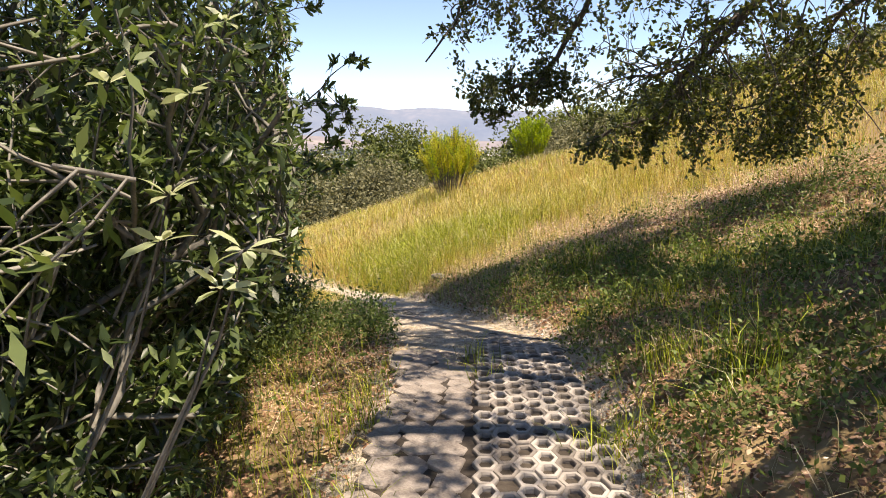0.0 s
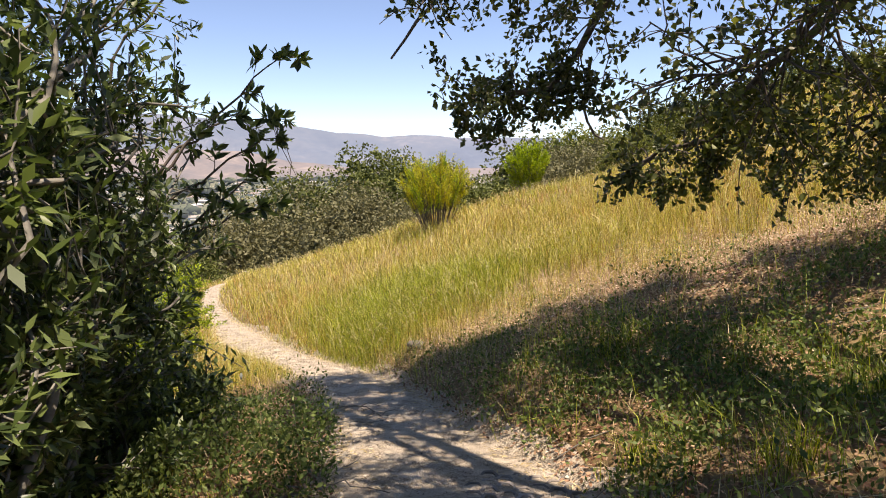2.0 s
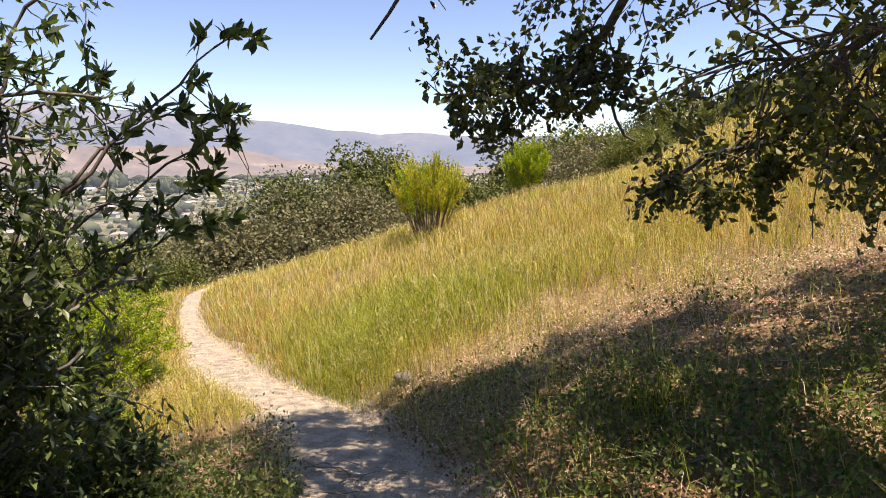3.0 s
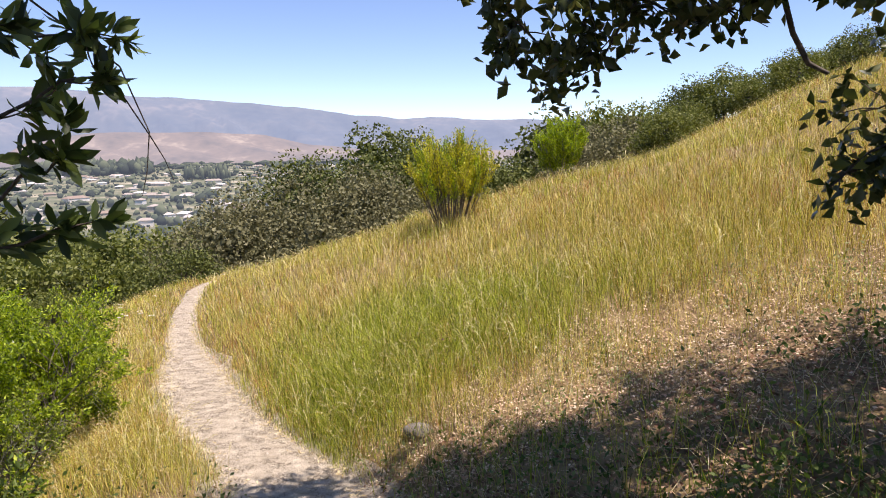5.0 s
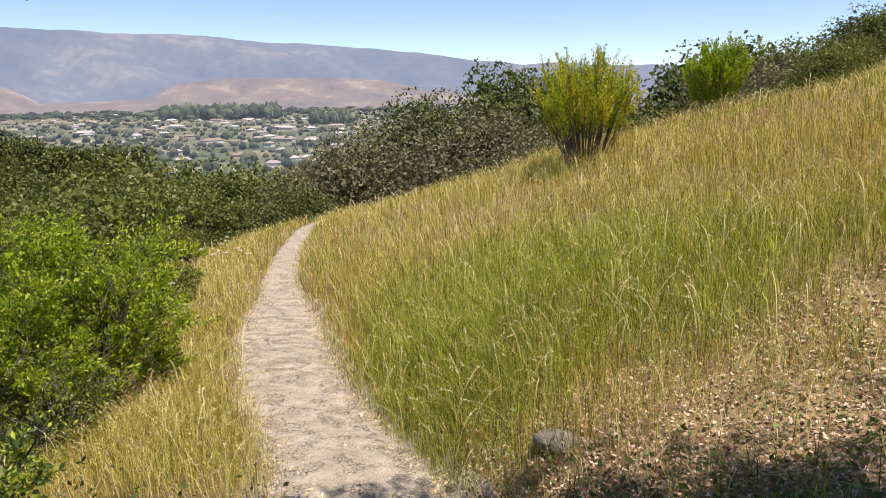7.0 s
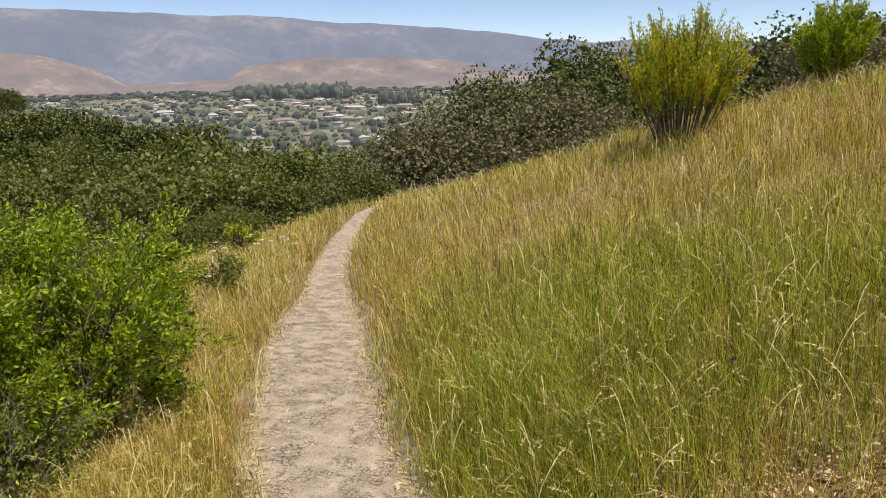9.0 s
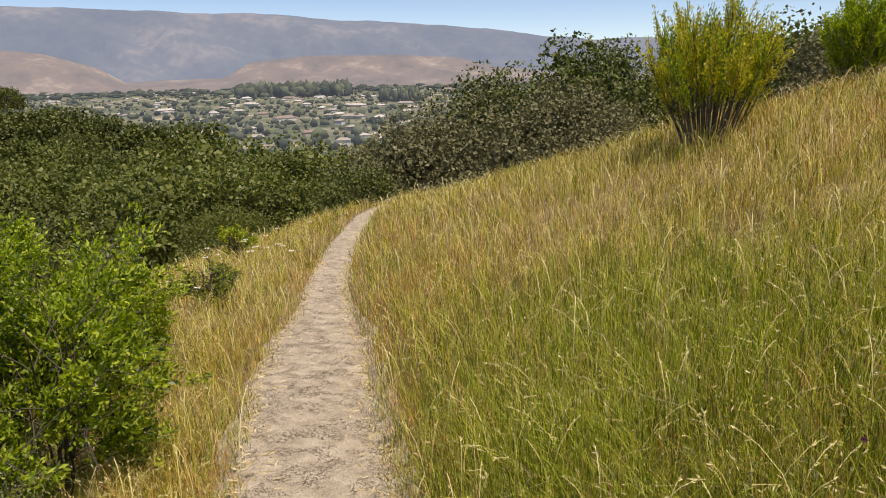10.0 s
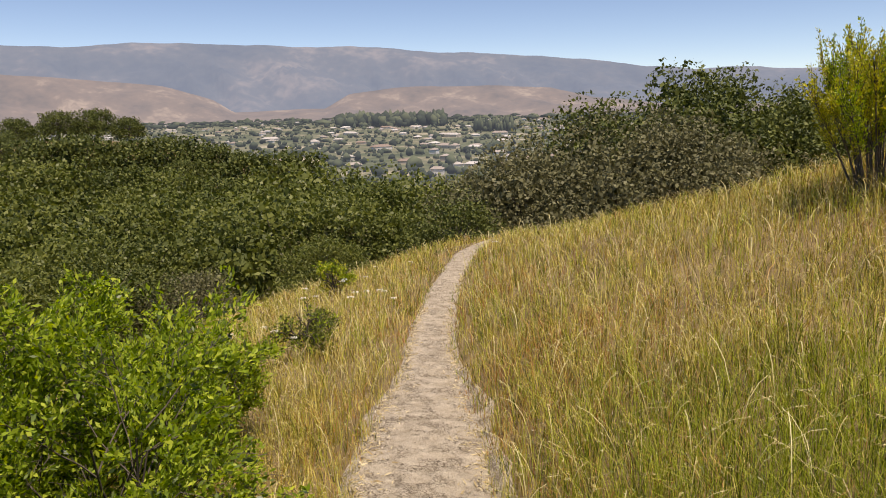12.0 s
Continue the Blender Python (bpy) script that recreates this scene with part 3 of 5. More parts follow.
HANG_Z = [3.6, 2.7, 1.8, 1.72, 1.54, 1.49, 1.52, 1.65, 1.62, 1.74, 1.45, 1.17, 1.07, 1.0, 1.05, 1.3]
OP, OD = [], []
tubes("trunk", main, BARK, oak, 9)
for bi, b in enumerate(BOUGHS):
    b = np.array(b)
    t = np.linspace(0, len(b) - 1, 22)
    pts = np.stack([np.interp(t, np.arange(len(b)), b[:, k]) for k in range(3)], 1)
    pts[1:-1] += rng.normal(size=(20, 3)) * np.linspace(0.05, 0.02, 20)[:, None]
    segs = [(pts - OAK0, np.linspace(0.05 if bi < 5 else 0.10, 0.008, 22))]
    for i in range(5, 22):
        for k in range(3 if i > 9 or bi > 4 else 2):
            d = unit(np.gradient(pts, axis=0)[i] + rng.normal(size=3) * 0.8 + np.array([0, 0, -0.3]))
            s, tp, td = grow(rng, pts[i] - OAK0, d, (0.5 + 0.4 * rng.random()) * (0.45 if bi < 2 and i > 12 else 1), 0.010 if bi > 1 else 0.006, 1, kids=5, angle=0.9, droop=0.5, wander=0.4, shrink=0.5)
            end = np.array(s[0][0][-1]) + OAK0
            low = np.interp(end[0], HANG_X, HANG_Z)
            if end[1] > 8.0 and end[2] < 3.4 or end[2] < low - 0.12:
                continue
            w = tp + OAK0
            ok = (w[:, 2] > np.interp(w[:, 0], HANG_X, HANG_Z)) & ~((w[:, 1] > 7.6) & (w[:, 2] < 3.4))
            if bi > 4:
                ok &= ((rng.random(len(w)) < 0.7) | (w[:, 1] > 6.2)) & ~((w[:, 0] > 2.5) & (w[:, 1] < 5.9) & (w[:, 1] > 2.6) & (w[:, 2] > 2.9) & (rng.random(len(w)) < 0.15))
            else:
                ok &= (w[:, 1] > 5.7) | (rng.random(len(w)) < 0.2)
            if bi > 4:
                gap = np.sin(7.3 * w[:, 0] + 2.1 * w[:, 1]) * np.sin(6.1 * w[:, 1] - 2.7 * w[:, 0] + 1)
                ok &= ~((w[:, 0] > 2.2) & (w[:, 1] > 4.6) & (w[:, 1] < 6.75) & (gap > -0.1))
                ok &= ~((w[:, 0] > 2.3) & (w[:, 0] < 3.5) & (w[:, 1] > 4.4) & (w[:, 1] < 6.6) & (w[:, 2] > 2.9) & (rng.random(len(w)) < 0.9))
            # gaps cut in the upper leaves so sun flecks reach the bank
            if bi > 4:
                fx, fy = w[:, 0] - 0.316 * w[:, 2], w[:, 1] + 0.137 * w[:, 2]
                ok &= ~((np.sin(4.1 * fx + 1.3 * fy) * np.sin(3.7 * fy - 1.9 * fx + 2) > -0.2) & (fy < 7.5) & (fy > 5.0) & (fx > 0.9))
            if bi == 4:
                ok &= rng.random(len(w)) < 0.55
            if bi < 2:
                ok &= rng.random(len(w)) < np.where(w[:, 0] > 2.4, 1.0, np.where(w[:, 0] < 1.28, 0.64, 0.42))
            if bi == 2 and i > 15:
                ok &= rng.random(len(w)) < 0.25
            if ok.mean() < (0.35 if bi < 5 else 0.45):
                continue
            segs += [g for g in s if np.all((np.array(g[0]) + OAK0)[:, 2] > np.interp((np.array(g[0]) + OAK0)[:, 0], HANG_X, HANG_Z) - 0.02)] if bi < 5 else s
            (OP if bi < 5 else ROOF_P).append(tp[ok])
            (OD if bi < 5 else ROOF_D).append(td[ok])
    tubes("limb", segs, BARK, oak, 5)
OP, OD = np.concatenate(OP), np.concatenate(OD)
ROOF_P, ROOF_D = np.concatenate(ROOF_P), np.concatenate(ROOF_D)
pp = np.repeat(ROOF_P, 6, 0) + rng.normal(size=(len(ROOF_P) * 6, 3)) * 0.04
leaves("upper_foliage", pp, unit(rng.normal(size=pp.shape)), 0.045 + 0.03 * rng.random(len(pp)), 0.62, OAK_LEAF, rng, oak, "plain", fold=0.35)
per = 8
pp = np.repeat(OP, per, 0) + rng.normal(size=(len(OP) * per, 3)) * 0.03
dd = np.repeat(OD, per, 0) * 0.5 + unit(rng.normal(size=pp.shape))
# lighter olive leaves picked on the right side: sunlight put into the leaf colour
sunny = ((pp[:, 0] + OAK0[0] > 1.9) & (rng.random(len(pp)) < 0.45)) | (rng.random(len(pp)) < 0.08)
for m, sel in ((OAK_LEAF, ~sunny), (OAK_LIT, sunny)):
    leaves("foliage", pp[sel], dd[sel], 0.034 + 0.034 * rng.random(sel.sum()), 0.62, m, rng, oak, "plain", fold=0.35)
# pale lichen threads hanging from the outer twigs
lich = []
dead = np.array([(1.36, 6.93, 2.05), (1.32, 6.95, 1.75), (1.35, 6.95, 1.65), (1.4, 6.95, 1.56), (1.46, 6.95, 1.53)])
tubes("dead_twig", [(dead - OAK0, [0.012, 0.010, 0.009, 0.009, 0.006])], BARK, oak, 5)
for k in range(40):
    q = OP[rng.integers(len(OP))]
    if q[0] + OAK0[0] > 1.2:
        continue
    L = 0.03 + 0.05 * rng.random()
    lich.append(([q, q + [0.01, 0.01, -L * 0.5], q + [rng.normal() * 0.02, 0, -L]], [0.003, 0.003, 0.001]))
if lich:
    tagged(tubes("lichen", lich, MOSS, oak, 4), kind="stuff")


# ---- loose crowns ----
def bush(name, rng, x, y, height, radius, materials, label, category="shrub", n_leaf=6000, size=0.05, stems=9, width=0.4, group="", upright=0.6,
         bare=0.25, z=None, angle=0.75, base=0.1, levels=2, stem_r=0.018, stem_mat=None, kids=6, sink=0.05):
    th = empty(name, x, y, z, label, category, group)
    stem_list, P, D = [], [], []
    for k in range(stems):
        a = (k + rng.random()) * 6.283 / stems
        w = radius / height * (0.4 + 0.75 * rng.random())
        s, tp, td = grow(rng, (math.cos(a) * base * radius, math.sin(a) * base * radius, -sink), (math.cos(a) * w, math.sin(a) * w, 1),
                         height * (0.62 + 0.2 * rng.random()), stem_r, levels, kids=kids, angle=angle, wander=0.25, shrink=0.4, start=bare)
        stem_list.append(s)
        P.append(tp)
        D.append(td)
    P, D = np.concatenate(P), np.concatenate(D)
    stem_objects(stem_list, stem_mat or BARK, th, 3)
    lump = np.sin(8.3 * P[:, 0] + 3.1 * P[:, 2] + x) * np.sin(7.7 * P[:, 1] - 2.9 * P[:, 2]) * np.sin(8.9 * P[:, 2] + 2.3 * P[:, 0] + y)
    keep = (lump < 0.16) | (rng.random(len(P)) < 0.12)
    P, D = P[keep], D[keep]
    per = max(1, n_leaf // len(P))
    for m, share in materials:
        k = max(1, int(per * share + 0.5))
        pp = np.repeat(P, k, 0) + rng.normal(size=(len(P) * k, 3)) * 0.02
        if share < 0.5:
            sel = rng.random(len(pp)) < min(1, per * share / k)
            pp = pp[sel]
            dirs = np.repeat(D, k, 0)[sel]
        else:
            dirs = np.repeat(D, k, 0)
        dd = dirs * upright + unit(rng.normal(size=pp.shape)) + np.array([0, 0, 0.25])
        leaves("foliage", pp, dd, size * (0.6 + 0.8 * rng.random(len(pp))), width, m, rng, th, "card" if n_leaf > 9500 else "plain")
    return th


def fan_shrub(name, rng, x, y, height, spread_r, tips, label, stems=46, base=0.12, leaf_from=0.5, size=0.03, per=9, bare_mat=None):
    """An upright broom: many bare stems fan out of one foot and end in leafy, upright plumes."""
    th = empty(name, x, y, None, label, "shrub")
    groups = [[] for _ in tips]
    for k in range(stems):
        a = k * 2.39996
        f = math.sqrt((k + 0.5) / stems)
        foot = np.array([math.cos(a) * base * f, math.sin(a) * base * f, -0.04])
        h = height * (0.98 - 0.26 * f ** 2 + 0.09 * rng.normal())
        end = np.array([math.cos(a) * spread_r * f, math.sin(a) * spread_r * f, h])
        u = np.linspace(0, 1, 7)[:, None]
        pts = foot + (end - foot) * np.concatenate([u ** 1.15, u ** 1.15, u], 1) + rng.normal(size=(7, 3)) * 0.012 * u
        segs = [(pts, np.linspace(0.011, 0.003, 7))]
        P, D = [], []
        for j in range(15):
            g = leaf_from - 0.22 + (1.14 - leaf_from) * rng.random() ** 0.6
            i = min(5, int(g * 6))
            q = pts[i] + (pts[i + 1] - pts[i]) * min(1, g * 6 - i)
            d = unit((end - foot) / height + rng.normal(size=3) * np.array([0.42, 0.42, 0.1]) + [0, 0, 0.4])
            L = height * (0.10 + 0.12 * rng.random())
            tw = np.stack([q, q + d * L * 0.5, q + (d + [0, 0, 0.25]) * L])
            segs.append((tw, [0.0035, 0.003, 0.0015]))
            for t in np.linspace(0.25, 1, 6):
                P.append(q + d * L * t + np.array([0, 0, 0.25]) * L * max(0, t - 0.5))
                D.append(d)
        tubes("stem", segs, bare_mat or PALE_BARK, th, 4)
        groups[k % len(tips) if rng.random() < 0.75 else 0].append((np.array(P), np.array(D)))
    for m, g in zip(tips, groups):
        P, D = np.concatenate([e[0] for e in g]), np.concatenate([e[1] for e in g])
        pp = np.repeat(P, per, 0) + rng.normal(size=(len(P) * per, 3)) * 0.014
        dd = np.repeat(D, per, 0) * 1.0 + unit(rng.normal(size=pp.shape)) * 0.75
        leaves("foliage", pp, dd, size * (0.6 + 0.8 * rng.random(len(pp))), 0.34, m, rng, th, "card")
    return th


rng = np.random.default_rng(21)
LEAFY = "bright green leafy shrub with thin bare stems low down"
bush("willowy_shrub", rng, -3.6, 9.95, 1.75, 0.40, [(LIME_LEAF, 0.85), (BAY_LEAF, 0.15)], LEAFY, group="downhill shrubs",
     n_leaf=75000, size=0.031, stems=30, bare=0.38, angle=0.75, base=0.45, stem_r=0.010, upright=0.9)
bush("willowy_shrub", rng, -4.5, 11.35, 1.0, 0.30, [(LIME_LEAF, 0.8), (OAK_LIT, 0.2)], "rounded green shrub with olive lower leaves in dry grass", group="downhill shrubs",
     n_leaf=48000, size=0.031, stems=24, bare=0.22, angle=0.75, base=0.45, stem_r=0.009, upright=0.9)
bush("willowy_shrub", rng, -3.25, 9.25, 1.0, 0.35, [(OAK_LIT, 0.6), (LIME_LEAF, 0.4)], "half-bare tangled shrub with grey twigs and olive leaves", group="downhill shrubs",
     n_leaf=9000, size=0.03, stems=20, bare=0.3, angle=0.8, base=0.4, stem_r=0.009, stem_mat=PALE_BARK)
fan_shrub("yellow_shrub", rng, -0.34, 15.75, 1.36, 0.74, [YELLOW_LEAF, LIME_LEAF], "yellow-green broom-like shrub with many bare stems on the slope", stems=46, leaf_from=0.56, base=0.24, per=11, bare_mat=BARK)
fan_shrub("green_shrub", rng, 1.7, 19.6, 1.3, 0.55, [LIME_LEAF], "fresh green upright shrub on the grassy crest", stems=40, size=0.045)
bush("low_shrub", rng, -2.5, 8.0, 0.75, 0.6, [(WEED, 0.6), (LIME_LEAF, 0.4)], "low tangled green shrub at the trail side", n_leaf=7000, size=0.045, stems=12, bare=0.1)
bush("low_shrub", rng, -5.5, 14.0, 0.62, 0.3, [(OAK_LIT, 0.6), (LIME_LEAF, 0.4)], "small olive green shrub in dry grass", n_leaf=3500, size=0.04, stems=9)
bush("low_shrub", rng, -8.3, 18.2, 0.7, 0.35, [(LIME_LEAF, 0.8), (YELLOW_LEAF, 0.2)], "small yellow-green shrub at the meadow's lower edge", n_leaf=2500, size=0.05, stems=8)


# ---- trees down the slope ----
def tree_kind(name, rng, height, radius, leaf, label, n_leaf, size, squat=0.75, category="tree", group="", low=0.1):
    """A tree at the origin: a trunk with limbs, and a crown of many small leaf sprays in uneven lobes."""
    th = new(name)
    tagged(th, label, category, group)
    segs = [([(0, 0, -0.6), (0.05, 0, height * 0.2), (0.1, 0.08, height * 0.45)], [height * 0.045, height * 0.035, height * 0.025])]
    lobes = []
    for k in range(16):
        a = k * 2.4 + rng.random()
        f = math.sqrt((k + 0.5) / 16)
        h = height * (low + (1 - low) * (0.35 + 0.65 * (1 - f ** 2.2)) * (0.72 + 0.28 * rng.random()))
        c = np.array([math.cos(a) * radius * f * 0.85, math.sin(a) * radius * f * 0.85, h - radius * 0.25])
        lobes.append((c, radius * (0.21 + 0.19 * rng.random())))
        segs.append(([(0.08, 0.05, height * (0.15 + 0.2 * rng.random())), tuple(c * 0.55 + np.array([0, 0, height * 0.08])), tuple(c)],
                     [height * 0.014, height * 0.009, height * 0.003]))
        if f > 0.5:
            lobes.append((c * np.array([0.95, 0.95, 0.45]), radius * (0.26 + 0.14 * rng.random())))
    tubes("trunk", segs, BARK, th, 5)
    per = n_leaf // len(lobes)
    P, D, N = [], [], []
    knots = 26
    for c, r in lobes:
        kv = unit(rng.normal(size=(knots, 3)) + np.array([0, 0, 0.25]))
        kc = c + kv * r * (0.62 + 0.38 * rng.random((knots, 1))) * np.array([1, 1, squat])
        kr = r * (0.27 + 0.2 * rng.random(knots))
        which = rng.integers(knots, size=per)
        v = unit(rng.normal(size=(per, 3)) + kv[which] * 0.5)
        P.append(kc[which] + v * (kr[which] * (0.5 + 0.5 * rng.random(per) ** 0.5))[:, None])
        D.append(np.cross(v, rng.normal(size=(per, 3))) + v * 0.5)
        N.append(v + np.array([0, 0, 0.3]))
    P, D, N = np.concatenate(P), np.concatenate(D), np.concatenate(N)
    inner = n_leaf // 6
    which = rng.integers(len(lobes), size=inner)
    C, R = np.array([e[0] for e in lobes])[which], np.array([e[1] for e in lobes])[which]
    v = unit(rng.normal(size=(inner, 3)))
    leaves("inner_crown", C + v * (R * 0.6 * rng.random(inner) ** 0.4)[:, None] * np.array([1, 1, squat]), rng.normal(size=(inner, 3)), size * 1.6 * (0.7 + 0.6 * rng.random(inner)), 0.7, leaf, rng, th, "card", flat=v)
    leaves("crown", P, D, size * (0.6 + 0.8 * rng.random(len(P))), 0.6, leaf, rng, th, "card", flat=N * 0.5)
    return th


rng = np.random.default_rng(33)
OAKS = [tree_kind("oak_tree", rng, 6.0, 3.6, TREE_LEAF, "rounded dark green oak on the slope below", 8500, 0.185, group="slope woods"),
        tree_kind("oak_tree", rng, 5.0, 3.2, OAK_LIT, "olive green oak with a broad low crown", 8500, 0.175, group="slope woods"),
        tree_kind("grey_scrub_tree", rng, 3.6, 2.6, GREY_LEAF, "grey-green scrub oak with a dense twiggy crown", 14000, 0.10, group="slope woods", low=0.0),
        tree_kind("oak_tree", rng, 6.0, 3.8, TREE_LEAF, "dense dark green oak behind the grassy crest", 27000, 0.115, group="crest trees"),
        tree_kind("grey_scrub_tree", rng, 3.8, 3.0, GREY_LEAF, "grey-green scrub oak crowding the crest", 22000, 0.10, group="crest trees", low=0.0),
        tree_kind("oak_tree", rng, 6.0, 3.6, TREE_LEAF, "dark oak in the distant slope woods", 5000, 0.26, group="slope woods"),
        tree_kind("oak_tree", rng, 6.0, 3.6, TREE_LEAF, "rounded dark green oak below the meadow", 15000, 0.13, group="slope woods"),
        tree_kind("oak_tree", rng, 5.0, 3.2, OAK_LIT, "olive green oak with a broad crown below the meadow", 15000, 0.125, group="slope woods")]
for k, ob in enumerate(OAKS):
    ob.location = (-70 - 12 * k, 70, land1(-70 - 12 * k, 70))


TOPS = [max(q.co.z for q in [c for c in ob.children if c.name.startswith("crown")][0].data.vertices) * 0.96 for ob in OAKS]


def plant(kind, x, y, top=None, scale=1.0, turn=0.0):
    """A copy of a tree kind whose top stands at the height top, or of the scale given, on the ground."""
    z = land1(x, y)
    if top is not None:
        scale = max(0.45, (top - z) / TOPS[kind])
    return copy_thing(OAKS[kind], Matrix.Translation((x, y, z)) @ Matrix.Rotation(turn, 4, "Z") @ Matrix.Diagonal((scale, scale, scale, 1)))


# the grey scrub and oaks behind the shoulder of the hill: x, y, height of the top, kind
for k, (x, y, top, kind) in enumerate([(-7.0, 40, 2.2, 3), (-3.4, 39.5, 1.9, 3), (-1.0, 40, 1.2, 3), (-8.6, 36.5, 0.3, 4), (-10.2, 34.3, -0.6, 4), (-11.6, 33.8, -1.5, 4), (-6.4, 35, 0.35, 4), (-4.3, 33.5, 0.1, 4), (-5.0, 41, 1.6, 3),
                                       (3.9, 45, 3.2, 0), (6.0, 47, 3.7, 1), (8.6, 48, 3.7, 1), (11.2, 47.5, 4.0, 0), (13.5, 43, 4.5, 1), (15, 40, 4.7, 1), (16.5, 38, 5.2, 0), (11.3, 46, 4.9, 0), (13.0, 46, 5.4, 1), (15.2, 44, 5.8, 0), (17.5, 42, 6.4, 1), (20, 40, 7.0, 0), (19.5, 37, 5.8, 1), (22, 34, 6.5, 1), (24.5, 31, 7.2, 0),
                                       (0.2, 55, -0.2, 0), (2.4, 53, 0.0, 1), (17, 30, 5.0, 2), (13, 36, 3.9, 1), (10, 42, 3.3, 1), (5.4, 40, 2.6, 2), (8, 38, 2.9, 1)]):
    plant(kind, x, y, top, turn=k * 1.7)
# woods on the falling ground, from far to near: x, y, height of the top
WOODS = [(-129, 86, -0.1), (-126, 92, 1.0), (-122, 97, 1.3), (-118, 101, -0.4), (-77, 74, -2.2), (-73, 77, -3.4), (-70, 81, -4.7), (-66, 84, -4.7), (-85, 62, -1.9), (-83, 66, -1.6),
         (-80, 70, -2.6), (-52, 39, -2.1), (-51, 42, -2.3), (-49, 45, -2.6), (-46, 47, -3.3), (-44, 50, -3.5), (-41, 53, -3.8), (-38, 56, -3.3)]
WOODS += [(-34, 58, -4.0), (-35, 29, -2.7), (-33, 31, -3.0), (-32, 34, -3.2), (-30, 36, -3.5), (-28, 38, -3.3), (-26, 39, -3.2), (-23.4, 41, -2.7), (-21, 43, -2.6), (-18, 44, -2.7)]
for k, (x, y, top) in enumerate(WOODS):
    plant(5 if math.hypot(x, y) > 72 else (0, 1, 1, 0, 1)[k % 5], x, y, top - 0.2, turn=k * 2.1)
# the rest of the wood that fills the bench
wood_rng = np.random.default_rng(35)
for k in range(24):
    az, dist = -21 - 50 * ((k * 0.618034) % 1.0), 28 + 45 * ((k + 0.5) / 24) ** 0.9
    x, y = dist * math.sin(radians(az)), dist * math.cos(radians(az))
    z = land1(x, y)
    rise = min(z + 4.2 + 2.4 * wood_rng.random(), 0.9 - dist * (0.09 - 0.0009 * max(0, -az - 42)))
    if rise - z > 2.2:
        plant(5 if dist > 62 else (0, 1, 1)[k % 3], x, y, rise, turn=k * 1.9)
NEAR_WOODS = [(-23.4, 23, -2.8), (-22, 24.6, -3.1), (-21, 26, -3.2), (-19.3, 27.7, -3.1), (-17.8, 29, -2.8), (-16.5, 30, -2.5), (-15, 31, -2.4), (-17, 18, -2.4), (-16, 19.4, -2.6), (-14.9, 20.7, -2.7), (-13.4, 24.5, -3.1)]
for k, (x, y, top) in enumerate(NEAR_WOODS):
    plant((7, 6, 7, 6, 2)[k % 5], x, y, top - 0.15 + 0.45 * math.sin(2.7 * k), turn=k * 1.3)

# ---- the valley ----
def arc_hills(name, radius, az, el, material, label, seed, foot, depth, wobble):
    """Hills along an arc round the lookout: az and el in degrees give the skyline."""
    rng = np.random.default_rng(seed)
    A = np.radians(np.linspace(az[0], az[-1], 420))
    e = np.interp(np.degrees(A), az, el)
    ph = rng.random(10) * 6.28
    e = e + wobble * sum(np.sin(A * 14 * 1.7 ** k + ph[k]) / 1.6 ** k for k in range(7))
    top = 0.9 + radius * np.tan(np.radians(e))
    F = np.linspace(0, 1, 18)
    R = radius - depth * (1 - F)
    gul = 0.0
    for k in range(9):
        gul = gul + (0.07 / 1.35 ** k) * np.sin(A[None] * (17 * 1.62 ** k) + ph[k % 10] + (4 + 3 * k) * (F[:, None] + 0.3 * np.sin(A[None] * (11 + 7 * k))))
    f = F[:, None] ** 1.25 + gul * np.sin(F[:, None] * math.pi)
    Z = foot + (top[None] - foot) * f
    X, Y = R[:, None] * np.sin(A)[None], R[:, None] * np.cos(A)[None]
    idx = np.arange(X.size).reshape(X.shape)
    q = np.stack([idx[:-1, :-1], idx[:-1, 1:], idx[1:, 1:], idx[1:, :-1]], -1).reshape(-1, 4)
    ob = arrays_object(name, np.stack([X.ravel(), Y.ravel(), Z.ravel()], 1), q.ravel(), np.full(len(q), 4), material, smooth=True)
    return tagged(ob, label, "hills", kind="structure")


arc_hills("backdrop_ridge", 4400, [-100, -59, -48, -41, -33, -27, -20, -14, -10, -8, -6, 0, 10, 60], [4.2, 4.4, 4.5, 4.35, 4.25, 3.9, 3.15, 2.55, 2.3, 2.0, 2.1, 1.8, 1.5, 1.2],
          RIDGE, "long blue-brown mountain ridge across the valley under painted haze", 4, -66, 1000, 0.11)
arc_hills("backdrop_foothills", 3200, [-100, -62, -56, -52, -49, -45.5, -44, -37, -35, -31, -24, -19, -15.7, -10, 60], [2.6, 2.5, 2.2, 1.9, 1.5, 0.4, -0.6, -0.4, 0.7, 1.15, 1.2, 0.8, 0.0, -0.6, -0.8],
          FOOTHILL, "low dry brown foothills beyond the town under painted haze", 9, -68, 500, 0.05)
A = np.radians(np.linspace(-95, 60, 160))
R = np.linspace(300, 3300, 90)
X, Y = R[:, None] * np.sin(A)[None], R[:, None] * np.cos(A)[None]
idx = np.arange(X.size).reshape(X.shape)
q = np.stack([idx[:-1, :-1], idx[:-1, 1:], idx[1:, 1:], idx[1:, :-1]], -1).reshape(-1, 4)
Z = np.maximum(land(X.ravel(), Y.ravel()) + 0.3, -65.4)
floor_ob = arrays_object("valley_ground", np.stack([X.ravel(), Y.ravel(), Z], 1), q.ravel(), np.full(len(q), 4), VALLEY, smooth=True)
tagged(floor_ob, "flat valley floor of fields and gardens under painted haze", "valley", kind="structure")


